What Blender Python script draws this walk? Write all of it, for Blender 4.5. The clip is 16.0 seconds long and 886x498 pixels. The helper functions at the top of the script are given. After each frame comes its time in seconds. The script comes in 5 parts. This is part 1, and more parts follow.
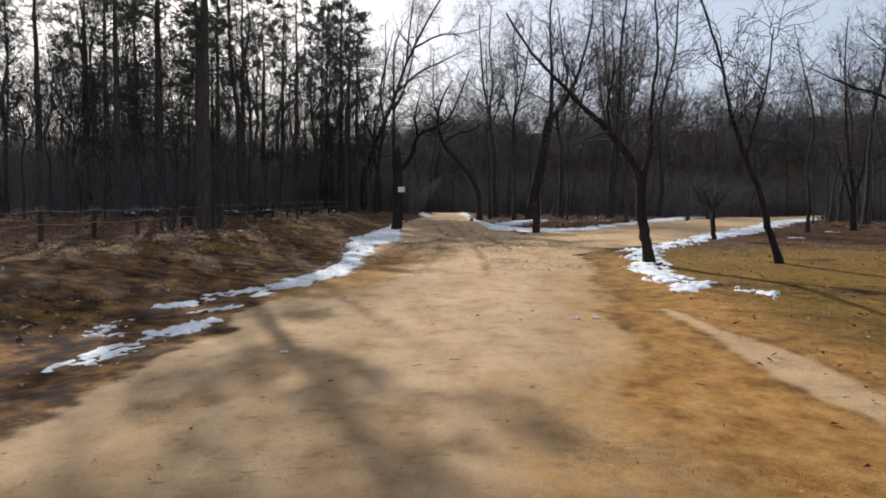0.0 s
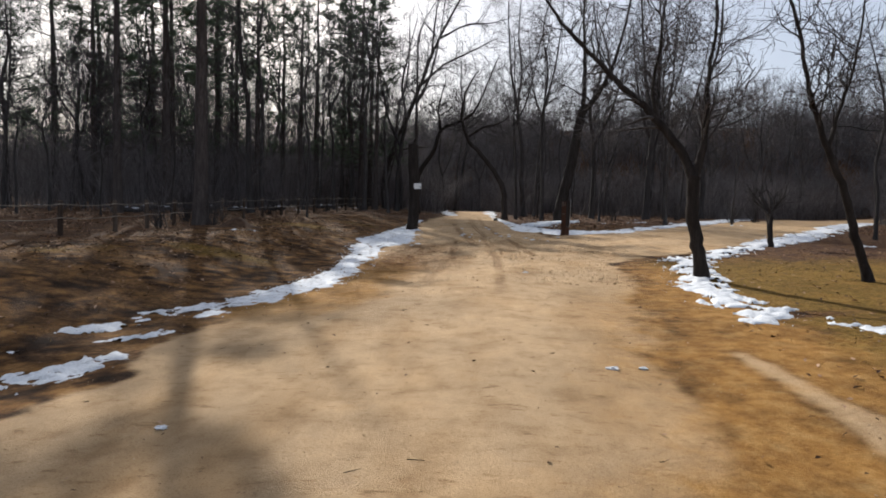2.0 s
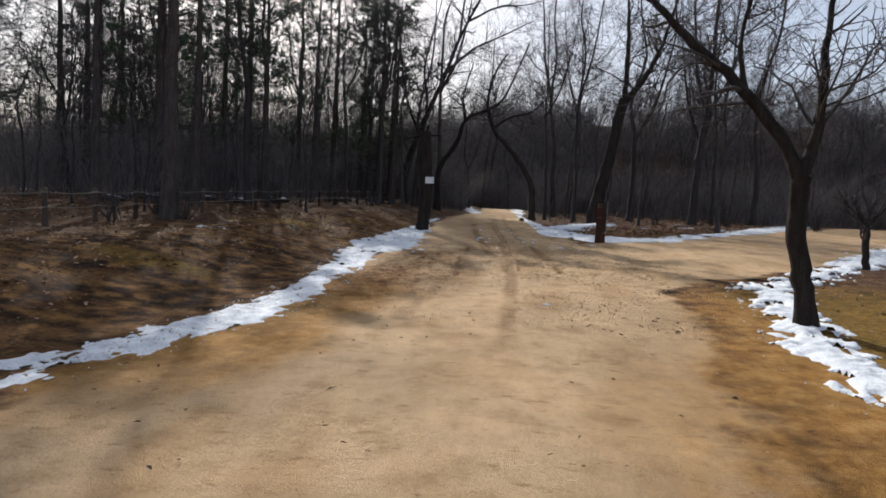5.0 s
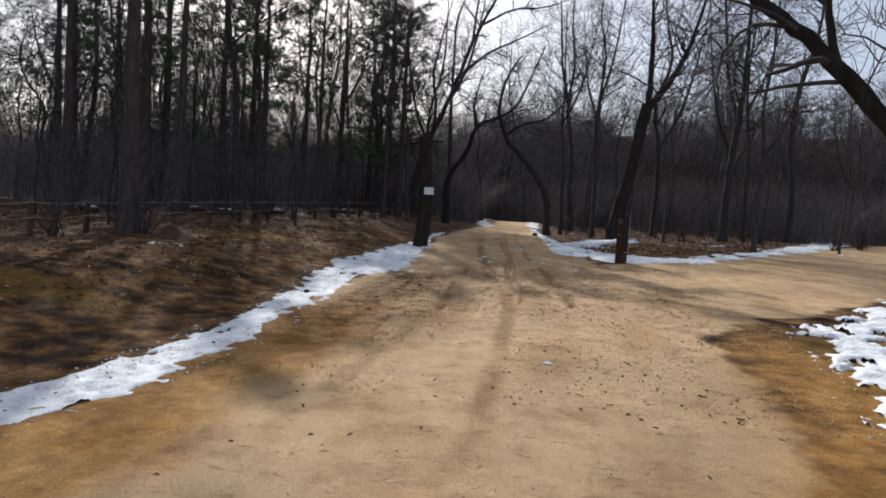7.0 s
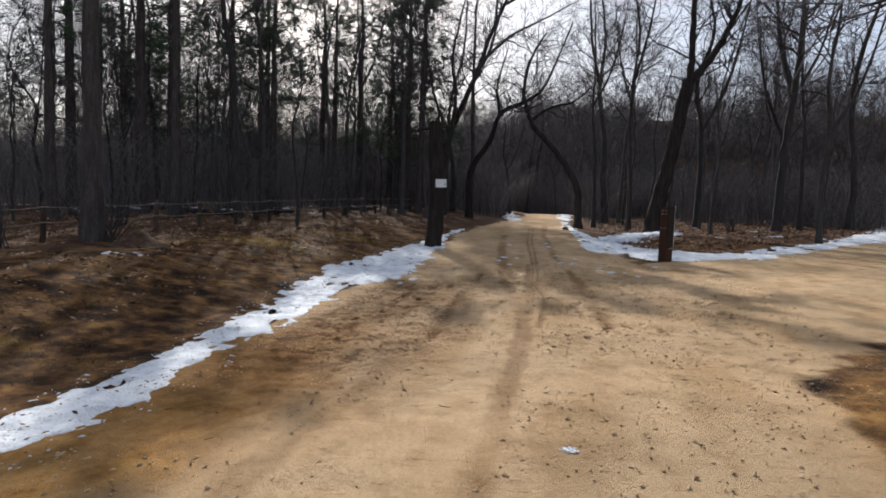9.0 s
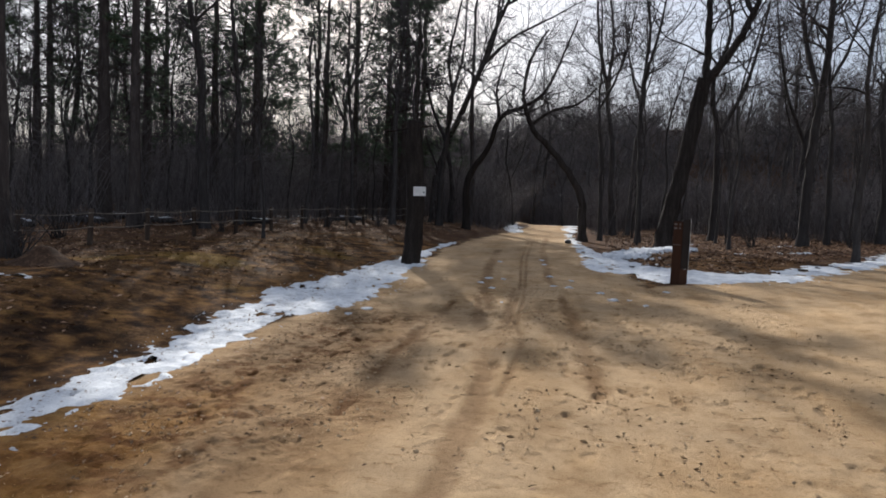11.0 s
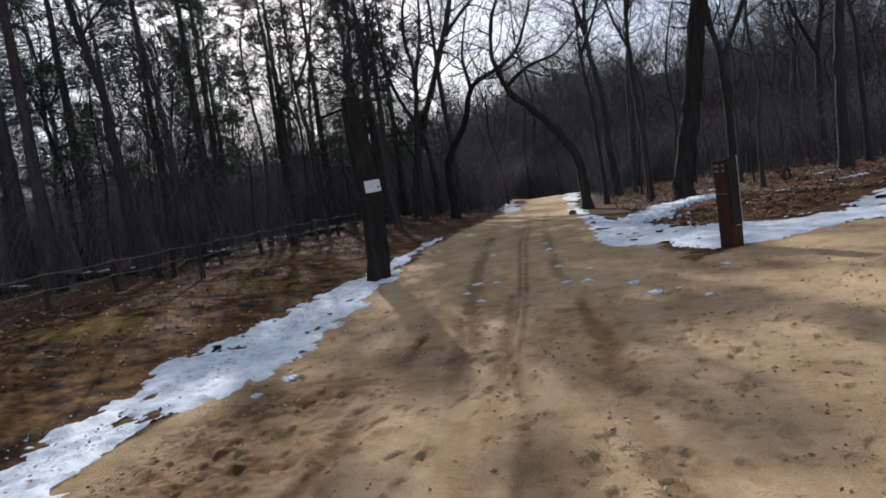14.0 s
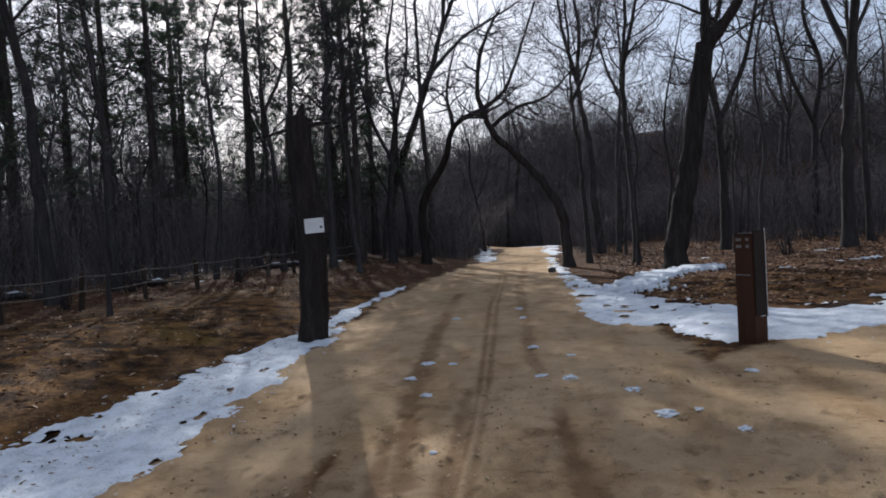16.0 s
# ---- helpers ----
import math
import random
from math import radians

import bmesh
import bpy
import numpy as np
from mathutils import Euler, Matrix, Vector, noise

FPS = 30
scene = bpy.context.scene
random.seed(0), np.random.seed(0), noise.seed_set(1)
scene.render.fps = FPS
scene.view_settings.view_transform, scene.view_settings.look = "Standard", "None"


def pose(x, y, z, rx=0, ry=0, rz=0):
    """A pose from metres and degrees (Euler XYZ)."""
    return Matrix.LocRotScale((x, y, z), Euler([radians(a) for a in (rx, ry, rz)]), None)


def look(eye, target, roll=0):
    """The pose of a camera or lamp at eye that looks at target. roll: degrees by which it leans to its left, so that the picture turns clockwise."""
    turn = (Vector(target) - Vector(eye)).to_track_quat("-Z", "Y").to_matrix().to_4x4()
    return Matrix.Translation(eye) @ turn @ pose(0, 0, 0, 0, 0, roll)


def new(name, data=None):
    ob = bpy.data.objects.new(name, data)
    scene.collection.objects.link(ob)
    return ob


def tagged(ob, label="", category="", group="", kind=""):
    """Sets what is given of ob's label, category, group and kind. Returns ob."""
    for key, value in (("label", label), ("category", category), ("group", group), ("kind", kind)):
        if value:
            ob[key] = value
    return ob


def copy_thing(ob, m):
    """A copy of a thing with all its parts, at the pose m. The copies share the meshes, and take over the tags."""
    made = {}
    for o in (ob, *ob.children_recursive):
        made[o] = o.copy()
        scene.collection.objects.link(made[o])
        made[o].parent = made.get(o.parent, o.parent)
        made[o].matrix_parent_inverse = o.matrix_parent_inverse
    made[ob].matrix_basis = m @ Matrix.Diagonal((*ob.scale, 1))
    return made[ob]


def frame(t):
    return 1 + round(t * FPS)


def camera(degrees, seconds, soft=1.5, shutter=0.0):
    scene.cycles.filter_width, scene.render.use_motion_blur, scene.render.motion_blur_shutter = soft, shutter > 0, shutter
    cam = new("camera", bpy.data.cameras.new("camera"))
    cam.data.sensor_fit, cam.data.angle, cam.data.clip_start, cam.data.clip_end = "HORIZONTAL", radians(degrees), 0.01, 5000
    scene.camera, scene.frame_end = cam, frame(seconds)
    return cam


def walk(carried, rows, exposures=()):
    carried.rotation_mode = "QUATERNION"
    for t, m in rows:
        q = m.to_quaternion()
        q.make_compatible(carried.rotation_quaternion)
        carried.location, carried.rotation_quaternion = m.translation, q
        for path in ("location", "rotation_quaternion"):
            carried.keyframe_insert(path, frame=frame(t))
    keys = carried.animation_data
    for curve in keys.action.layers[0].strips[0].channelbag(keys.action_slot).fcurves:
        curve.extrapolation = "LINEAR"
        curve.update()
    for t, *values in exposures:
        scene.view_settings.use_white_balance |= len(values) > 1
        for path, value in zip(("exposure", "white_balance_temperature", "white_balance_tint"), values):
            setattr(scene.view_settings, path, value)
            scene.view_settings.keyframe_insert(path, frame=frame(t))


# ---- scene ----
PATH = [
    (0, (0.58, -0.483, 1.141), (0.489, 1.51, 0.997), 1.1),
    (0.5, (0.677, 0.053, 1.128), (0.542, 2.043, 0.985), 4.9),
    (1, (0.742, 0.66, 1.136), (0.548, 2.643, 0.973), 2.3),
    (1.5, (0.869, 1.245, 1.134), (0.701, 3.232, 0.985), 2.4),
    (2, (0.89, 1.837, 1.158), (0.704, 3.822, 1.006), 1.8),
    (2.5, (0.963, 2.396, 1.168), (0.736, 4.376, 0.996), 1.5),
    (3, (0.964, 2.962, 1.2), (0.735, 4.939, 1.01), 3.7),
    (3.5, (1.059, 3.477, 1.216), (0.762, 5.444, 1.009), 1.7),
    (4, (1.06, 4.059, 1.234), (0.813, 6.035, 1.044), 5.7),
    (4.2, (1.055, 4.293, 1.25), (0.775, 6.266, 1.071), 4.1),
    (6.3, (1.32, 6.871, 1.324), (1.027, 8.842, 1.154), 2.9),
    (6.5, (1.329, 7.102, 1.356), (1.02, 9.071, 1.201), 2.9),
    (7, (1.347, 7.681, 1.363), (1.002, 9.646, 1.221), 3.8),
    (7.5, (1.324, 8.288, 1.378), (0.94, 10.244, 1.223), 3.0),
    (8, (1.377, 8.873, 1.388), (0.97, 10.826, 1.249), 3.1),
    (8.5, (1.305, 9.439, 1.395), (0.887, 11.389, 1.243), -0.1),
    (9, (1.421, 10.056, 1.398), (0.971, 11.998, 1.23), 2.2),
    (9.5, (1.453, 10.631, 1.393), (1.023, 12.578, 1.236), 2.6),
    (10, (1.55, 11.245, 1.41), (1.057, 13.179, 1.275), 1.2),
    (10.2, (1.582, 11.474, 1.43), (1.121, 13.415, 1.295), 3.6),
    (12.3, (1.705, 13.873, 1.441), (1.17, 15.793, 1.268), -0.1),
    (12.5, (1.676, 14.073, 1.46), (1.17, 15.999, 1.272), 0.7),
    (13, (1.598, 14.676, 1.446), (1.06, 16.594, 1.27), -1.9),
    (13.5, (1.597, 15.287, 1.429), (1.06, 17.208, 1.281), -4.0),
    (14, (1.477, 15.846, 1.405), (0.969, 17.773, 1.237), -8.1),
    (14.5, (1.476, 16.454, 1.37), (0.966, 18.376, 1.157), -6.1),
    (15, (1.402, 16.956, 1.437), (0.946, 18.891, 1.212), -5.2),
    (15.5, (1.415, 17.507, 1.457), (0.939, 19.445, 1.333), -5.2),
    (16, (1.328, 17.965, 1.543), (0.903, 19.919, 1.496), -3.2),
]
cam = camera(71.9, 16.0, 1.8)
EXPOSURES = [(0, 0.42, 6030, 10), (1.5, 0.35, 6090, 10), (2.5, 0.49, 6090, 10), (4, 0.39, 5990, 10), (6.5, 0.29, 5916, 10), (8.5, 0.47, 5930, 10), (10, 0.32, 5980, 10), (12.5, 0.37, 5840, 10), (13, 0.41, 5770, 10), (13.5, 0.19, 5740, 10), (14, 0.39, 5630, 10), (14.5, 0.71, 5610, 10), (15, 0.61, 5690, 10), (15.5, 0.35, 5690, 10), (16, 0.28, 5590, 10)]
walk(cam, [(t, look(e, g, r)) for t, e, g, r in PATH], EXPOSURES)

# ---- world, sun, exposure ----
SUN_AZ, SUN_EL = 26.5, 30.0            # degrees left of +y, degrees up
world = bpy.data.worlds.new("sky")
scene.world = world
world.use_nodes = True
wn = world.node_tree.nodes
sky = wn.new("ShaderNodeTexSky")
sky.sky_type, sky.sun_disc = 'NISHITA', False
sky.sun_elevation, sky.sun_rotation = radians(SUN_EL), radians(360 - SUN_AZ)
sky.air_density, sky.dust_density, sky.ozone_density = 1.0, 2.8, 1.0
wn["Background"].inputs["Strength"].default_value = 0.082
haze = wn.new("ShaderNodeMix")           # thin high cloud over the blue
haze.data_type = 'RGBA'
haze.inputs[0].default_value = 0.5
haze.inputs[7].default_value = (7.3, 7.5, 8.1, 1)
world.node_tree.links.new(sky.outputs[0], haze.inputs[6])
world.node_tree.links.new(haze.outputs[2], wn["Background"].inputs["Color"])
sun_data = bpy.data.lights.new("sun", 'SUN')
sun_data.energy, sun_data.angle, sun_data.color = 5.0, radians(0.53), (1.0, 0.93, 0.82)
sun = new("sun", sun_data)
sx, sy, sz = -math.sin(radians(SUN_AZ)), math.cos(radians(SUN_AZ)), math.tan(radians(SUN_EL))
sun.matrix_world = look((sx * 60, sy * 60, sz * 60), (0, 0, 0))

# ---- small numeric helpers ----


def smooth(a, b, v):
    u = np.clip((np.asarray(v, float) - a) / (b - a), 0, 1)
    return u * u * (3 - 2 * u)


def vnoise(x, y, seed=0):
    """Value noise in 0..1, one lattice cell a metre."""
    x, y = np.asarray(x, float), np.asarray(y, float)
    ix, iy = np.floor(x).astype(np.int64), np.floor(y).astype(np.int64)
    fx, fy = x - ix, y - iy
    fx, fy = fx * fx * (3 - 2 * fx), fy * fy * (3 - 2 * fy)

    def h(a, b):
        n = (a * 374761393 + b * 668265263 + seed * 974634777) & 0xffffffff
        n = ((n ^ (n >> 13)) * 1274126177) & 0xffffffff
        return ((n ^ (n >> 16)) & 0xffff) / 65535.0
    a, b, c, d = h(ix, iy), h(ix + 1, iy), h(ix, iy + 1), h(ix + 1, iy + 1)
    return (a * (1 - fx) + b * fx) * (1 - fy) + (c * (1 - fx) + d * fx) * fy


def fbm(x, y, seed=0, octaves=4):
    s, a, f = 0, 0.5, 1.0
    for i in range(octaves):
        s = s + a * vnoise(x * f + 17.3 * i, y * f - 9.1 * i, seed + i)
        a, f = a * 0.5, f * 2.03
    return s / (1 - 0.5 ** octaves)


def lerp(v, pts):
    return np.interp(v, [p[0] for p in pts], [p[1] for p in pts])


def to_line(x, y, line):
    """Distance to a polyline of (x, y, half_width), less the width there, and the width."""
    best = np.full(np.shape(x), 1e9)
    wide = np.zeros(np.shape(x))
    for (ax, ay, aw), (bx, by, bw) in zip(line, line[1:]):
        dx, dy = bx - ax, by - ay
        u = np.clip(((x - ax) * dx + (y - ay) * dy) / (dx * dx + dy * dy), 0, 1)
        w = aw + (bw - aw) * u
        d = np.hypot(x - ax - u * dx, y - ay - u * dy) - w
        near = d < best
        best, wide = np.where(near, d, best), np.where(near, w, wide)
    return best, wide


# ---- the lie of the land ----
BASE = [(-60, -0.9), (0, -0.38), (6, -0.29), (14, -0.17), (20, -0.12), (26, 0), (35, 0.2), (48, 0.3), (80, 0.5), (160, 0.9)]
EDGE = [(-20, -4.6), (8, -3.7), (14, -3.2), (20, -3.0), (26, -2.9), (32, -2.6), (60, -3.2)]
FALL = [(-5, 0.6), (6, 0.8), (14, 1.0), (20, 0.9), (27, 0.15), (40, 0.1)]
MAIN = [(0.0, -40, 2.6), (-0.2, -5, 2.7), (-0.2, 4, 2.2), (0.1, 9, 2.6), (0.4, 14, 2.9), (0.5, 19, 3.2), (0.2, 24, 2.9),
        (-0.6, 30, 2.3), (-1.2, 38, 1.9), (-1.2, 47, 1.4), (-1.6, 58, 1.6), (-3.5, 65, 1.6), (-9, 70, 1.5), (-24, 73, 1.2), (-60, 74, 1.2)]
BRANCH = [(1.5, 19.5, 3.6), (4.2, 22, 3.6), (7.5, 24.8, 3.2), (12, 30.5, 2.9), (17.5, 39, 2.6), (26, 52, 2.4), (46, 70, 2.4)]
FOOTPATH = [(3.75, -4, 0.28), (3.6, 4, 0.22), (3.5, 5.6, 0.17), (3.35, 7.0, 0.10), (3.25, 7.9, 0.02)]
# (line, depth in metres, how far its colour is darkened)
RUTS = [([(0.56, 20.6, 0.012), (0.43, 22.5, 0.012), (0.29, 24.1, 0.012), (-0.05, 27, 0.014), (-0.39, 29.9, 0.016), (-0.9, 36, 0.02)], 0.016, 0.6),
        ([(0.66, 20.6, 0.012), (0.53, 22.5, 0.012), (0.38, 24.1, 0.012), (0.07, 27, 0.014), (-0.25, 29.9, 0.016), (-0.75, 36, 0.02)], 0.016, 0.5),
        ([(0.94, 17.5, 0.014), (0.87, 19.76, 0.016), (0.44, 21.7, 0.014), (0.25, 23.4, 0.012)], 0.016, 0.5),
        ([(0.9, 11.2, 0.05), (0.92, 13.1, 0.06), (0.82, 16.6, 0.07), (0.52, 20.9, 0.06), (0.2, 24, 0.04)], 0.010, 0.55),
        ([(0.80, 17.2, 0.05), (0.68, 18.2, 0.07), (0.40, 19.6, 0.08), (0.11, 20.8, 0.07), (-0.3, 23, 0.04)], 0.010, 0.6),
        ([(1.78, 17.8, 0.05), (1.64, 19.1, 0.08), (1.51, 20.4, 0.09), (1.32, 21.8, 0.07), (1.1, 23.4, 0.03)], 0.014, 0.6),
        ([(-0.45, 12.6, 0.08), (-0.32, 15.2, 0.09), (-0.26, 16.8, 0.10)], 0.008, 0.35),
        ([(-0.26, 16.8, 0.05), (-0.29, 18.4, 0.13), (-0.44, 19.4, 0.13), (-0.53, 20.8, 0.09), (-0.6, 22.4, 0.03)], 0.025, 0.95),
        ([(0.11, 21.8, 0.06), (-0.18, 23.0, 0.07), (-0.48, 24.6, 0.08), (-0.9, 27.5, 0.08), (-1.4, 32, 0.08)], 0.010, 0.6),
        ([(0.9, 24.6, 0.05), (0.73, 25.4, 0.05), (-0.11, 33.4, 0.08), (-0.5, 40, 0.08)], 0.008, 0.45)]


def land(x, y):
    """The ground's height."""
    x, y = np.asarray(x, float), np.asarray(y, float)
    b, e, k = lerp(y, BASE), lerp(y, EDGE), lerp(y, FALL)
    b = b - 0.055 * k * np.clip(np.minimum(1 - x, 1 - e), 0, None)
    u = smooth(0, 1, np.clip((e - x) / 4.0, 0, 1))
    b = b + u * (0.055 * k * (1 - e) + 0.26)
    b = b + np.clip(0.045 * (x - 2.5), 0, 0.3)
    hill = lerp(x, [(-140, 5.5), (-50, 5.5), (-24, 6), (-14, 8.5), (-5, 11.5), (40, 12), (70, 11.5), (140, 10)])
    b = b + hill * smooth(71, 98, y + 0.12 * np.clip(x, 0, None)) + 3.0 * smooth(110, 240, y) * smooth(-20, 0, x)
    return b + smooth(45, 70, y) * (fbm(x / 9, y / 9, 5) - 0.5) * 1.2


def z_at(x, y):
    return float(land(x, y))


def masks(x, y):
    """Sand, needle-brown, moss and litter amounts, 0..1."""
    wob = (fbm(x * 0.9, y * 0.9, 11) - 0.5) * 0.9 + (fbm(x * 4, y * 4, 12, 3) - 0.5) * 0.25
    d1, _ = to_line(x, y, MAIN)
    d2, _ = to_line(x, y, BRANCH)
    d = np.minimum(d1, d2)
    road = 1 - smooth(-0.25, 0.3, d + wob * 0.9)
    right = smooth(-0.5, 1.5, x - lerp(y, [(-10, 0.2), (3.7, 0.9), (5.3, 1.35), (7.5, 1.9), (10.7, 2.25), (15, 3.2), (18, 4.7), (19.5, 9)]) + wob * 1.1)
    side = lerp(y, [(6, -3.2), (10, -2.7), (13, -2.1), (16, -2.3), (20, -2.7), (24, -2.4)])
    left = smooth(0.45, -0.45, x - lerp(y, [(8, -1.8), (11, -1.0), (14, -0.75), (18, -0.9), (21, -1.3), (24, -1.9)]) + wob * 0.9) * smooth(-0.5, 0.0, x - side + wob * 0.3)
    right = right * smooth(4.9, 3.9, x + wob)
    needle = np.clip(right * smooth(20, 16, y) + 0.95 * left * smooth(8, 11, y) * smooth(18.5, 15.5, y), 0, 1)
    d3, _ = to_line(x, y, FOOTPATH)
    foot = 1 - smooth(-0.1, 0.22, d3 + wob * 0.4)
    moss = 0.9 * smooth(3.4, 4.6, x + wob) * smooth(19, 14, y + wob * 2) * smooth(0.25, 0.5, fbm(x * 0.35, y * 0.9, 21) + 0.05)
    blob = 0.7 * smooth(0.58, 0.74, fbm(x * 0.35, y * 0.6, 31)) * smooth(-3.6, -4.6, x) * smooth(-9, -7, x) * smooth(34, 28, y)
    moss = np.clip(moss + blob, 0, 1)
    litter = np.clip(smooth(-6.5, -10.5, x + wob * 3) + smooth(30, 36, y + wob * 2) + smooth(5.5, 8, x + wob * 2) * smooth(11, 14, y + wob * 2), 0, 1)
    road = np.clip(road * (1 - 0.35 * needle) + foot * 0.9, 0, 1)
    return road, needle * (1 - 0.85 * foot), moss, litter * (1 - road), d


# ---- materials ----
MATS = {}


def mat(name, colors, scale=6.0, rough=0.85, bump=0.3, metal=0.0, fine=40.0, island=0.0, stretch=(1, 1, 1), random_obj=0.0, spec=0.12):
    """Noise-driven paint: colours over two scales of noise, with relief."""
    if name in MATS:
        return MATS[name]
    m = bpy.data.materials.new(name)
    m.use_nodes = True
    n, l = m.node_tree.nodes, m.node_tree.links
    b = n["Principled BSDF"]
    b.inputs["Roughness"].default_value, b.inputs["Metallic"].default_value = rough, metal
    b.inputs["Specular IOR Level"].default_value = spec
    co = n.new("ShaderNodeTexCoord")
    mp = n.new("ShaderNodeMapping")
    mp.inputs["Scale"].default_value = stretch
    l.new(co.outputs["Object"], mp.inputs[0])
    a, c = n.new("ShaderNodeTexNoise"), n.new("ShaderNodeTexNoise")
    for t, s in ((a, scale), (c, fine)):
        t.inputs["Scale"].default_value, t.inputs["Detail"].default_value = s, 5
        l.new(mp.outputs[0], t.inputs["Vector"])
    mix = n.new("ShaderNodeMath")
    mix.operation = 'MULTIPLY_ADD'
    mix.inputs[1].default_value = 0.45
    l.new(c.outputs[0], mix.inputs[0])
    sub = n.new("ShaderNodeMath")
    sub.operation = 'MULTIPLY'
    sub.inputs[1].default_value = 0.55
    l.new(a.outputs[0], sub.inputs[0])
    l.new(sub.outputs[0], mix.inputs[2])
    out = mix.outputs[0]
    if island or random_obj:
        src = n.new("ShaderNodeNewGeometry").outputs["Random Per Island"] if island else n.new("ShaderNodeObjectInfo").outputs["Random"]
        ad = n.new("ShaderNodeMath")
        ad.operation = 'MULTIPLY_ADD'
        ad.inputs[1].default_value = island or random_obj
        l.new(src, ad.inputs[0])
        off = n.new("ShaderNodeMath")
        off.operation = 'SUBTRACT'
        off.inputs[1].default_value = 0.5 * (island or random_obj)
        l.new(out, off.inputs[0])
        l.new(off.outputs[0], ad.inputs[2])
        out = ad.outputs[0]
    r = n.new("ShaderNodeValToRGB")
    r.color_ramp.elements[0].position, r.color_ramp.elements[1].position = 0.3, 0.7
    while len(r.color_ramp.elements) < len(colors):
        r.color_ramp.elements.new(0.5)
    for i, col in enumerate(colors):
        r.color_ramp.elements[i].position = 0.3 + 0.4 * i / max(1, len(colors) - 1)
        r.color_ramp.elements[i].color = (*col, 1)
    l.new(out, r.inputs[0])
    l.new(r.outputs[0], b.inputs["Base Color"])
    if bump:
        bp = n.new("ShaderNodeBump")
        bp.inputs["Strength"].default_value, bp.inputs["Distance"].default_value = bump, 0.02
        l.new(mix.outputs[0], bp.inputs["Height"])
        l.new(bp.outputs[0], b.inputs["Normal"])
    MATS[name] = m
    return m


bark = mat("bark_grey", [(0.026, 0.023, 0.022), (0.05, 0.045, 0.043), (0.09, 0.082, 0.079)], 3, 0.9, 0.8, fine=30, stretch=(4, 4, 0.7), random_obj=0.15, spec=0.04)
bark_dark = mat("bark_dark", [(0.015, 0.012, 0.011), (0.03, 0.025, 0.022), (0.06, 0.051, 0.046)], 3, 0.9, 0.9, fine=26, stretch=(4, 4, 0.6), random_obj=0.12, spec=0.04)
bark_pine = mat("bark_pine", [(0.034, 0.028, 0.026), (0.062, 0.052, 0.048), (0.11, 0.092, 0.083)], 4, 0.92, 1.0, fine=22, stretch=(3, 3, 0.5), spec=0.04)
twig = mat("twig", [(0.058, 0.05, 0.05), (0.115, 0.101, 0.10)], 2, 0.85, 0.0, fine=9, random_obj=0.25)
brush = mat("brush_twig", [(0.06, 0.053, 0.053), (0.115, 0.102, 0.102), (0.18, 0.162, 0.16)], 1, 0.9, 0.0, fine=4, island=0.5)
needles = mat("pine_needles", [(0.035, 0.056, 0.036), (0.065, 0.092, 0.054), (0.105, 0.13, 0.075)], 1.5, 0.7, 0.0, fine=8, island=0.4)
snow_mat = mat("old_snow", [(0.36, 0.37, 0.385), (0.60, 0.615, 0.635), (0.74, 0.75, 0.765)], 5, 0.85, 1.0, fine=45, spec=0.15)
leaf_mat = mat("dead_leaf", [(0.06, 0.03, 0.017), (0.16, 0.082, 0.043), (0.36, 0.23, 0.145)], 3, 0.75, 0.0, fine=12, island=0.9)
straw = mat("dry_grass", [(0.05, 0.03, 0.015), (0.11, 0.068, 0.03), (0.21, 0.135, 0.06)], 2, 0.8, 0.0, fine=8, island=0.8)
post_wood = mat("brown_post", [(0.038, 0.017, 0.010), (0.068, 0.031, 0.018)], 4, 0.6, 0.25, fine=40, stretch=(2, 2, 0.3))
post_dark = mat("dark_panel", [(0.016, 0.012, 0.011), (0.03, 0.023, 0.02)], 5, 0.5, 0.15)
faded = mat("faded_print", [(0.12, 0.11, 0.10), (0.22, 0.2, 0.185)], 30, 0.7, 0.1)
pale = mat("pale_mark", [(0.5, 0.5, 0.48), (0.68, 0.68, 0.66)], 8, 0.6, 0.1)
sign_mat = mat("sign_white", [(0.62, 0.63, 0.62), (0.78, 0.78, 0.76)], 6, 0.5, 0.1, fine=25)
black = mat("black_mark", [(0.02, 0.02, 0.02), (0.035, 0.035, 0.035)], 8, 0.6, 0.0)
fence_wood = mat("fence_wood", [(0.03, 0.02, 0.015), (0.055, 0.039, 0.029), (0.10, 0.075, 0.058)], 5, 0.9, 0.6, fine=30, stretch=(3, 3, 0.5), random_obj=0.3)
rope_mat = mat("rope", [(0.14, 0.115, 0.09), (0.27, 0.23, 0.19)], 30, 0.9, 0.4, fine=90)
stone = mat("pebble", [(0.10, 0.085, 0.07), (0.24, 0.2, 0.16)], 8, 0.85, 0.2, island=0.6)
steel = mat("nail", [(0.25, 0.24, 0.23), (0.4, 0.39, 0.38)], 20, 0.45, 0.05, metal=0.9)


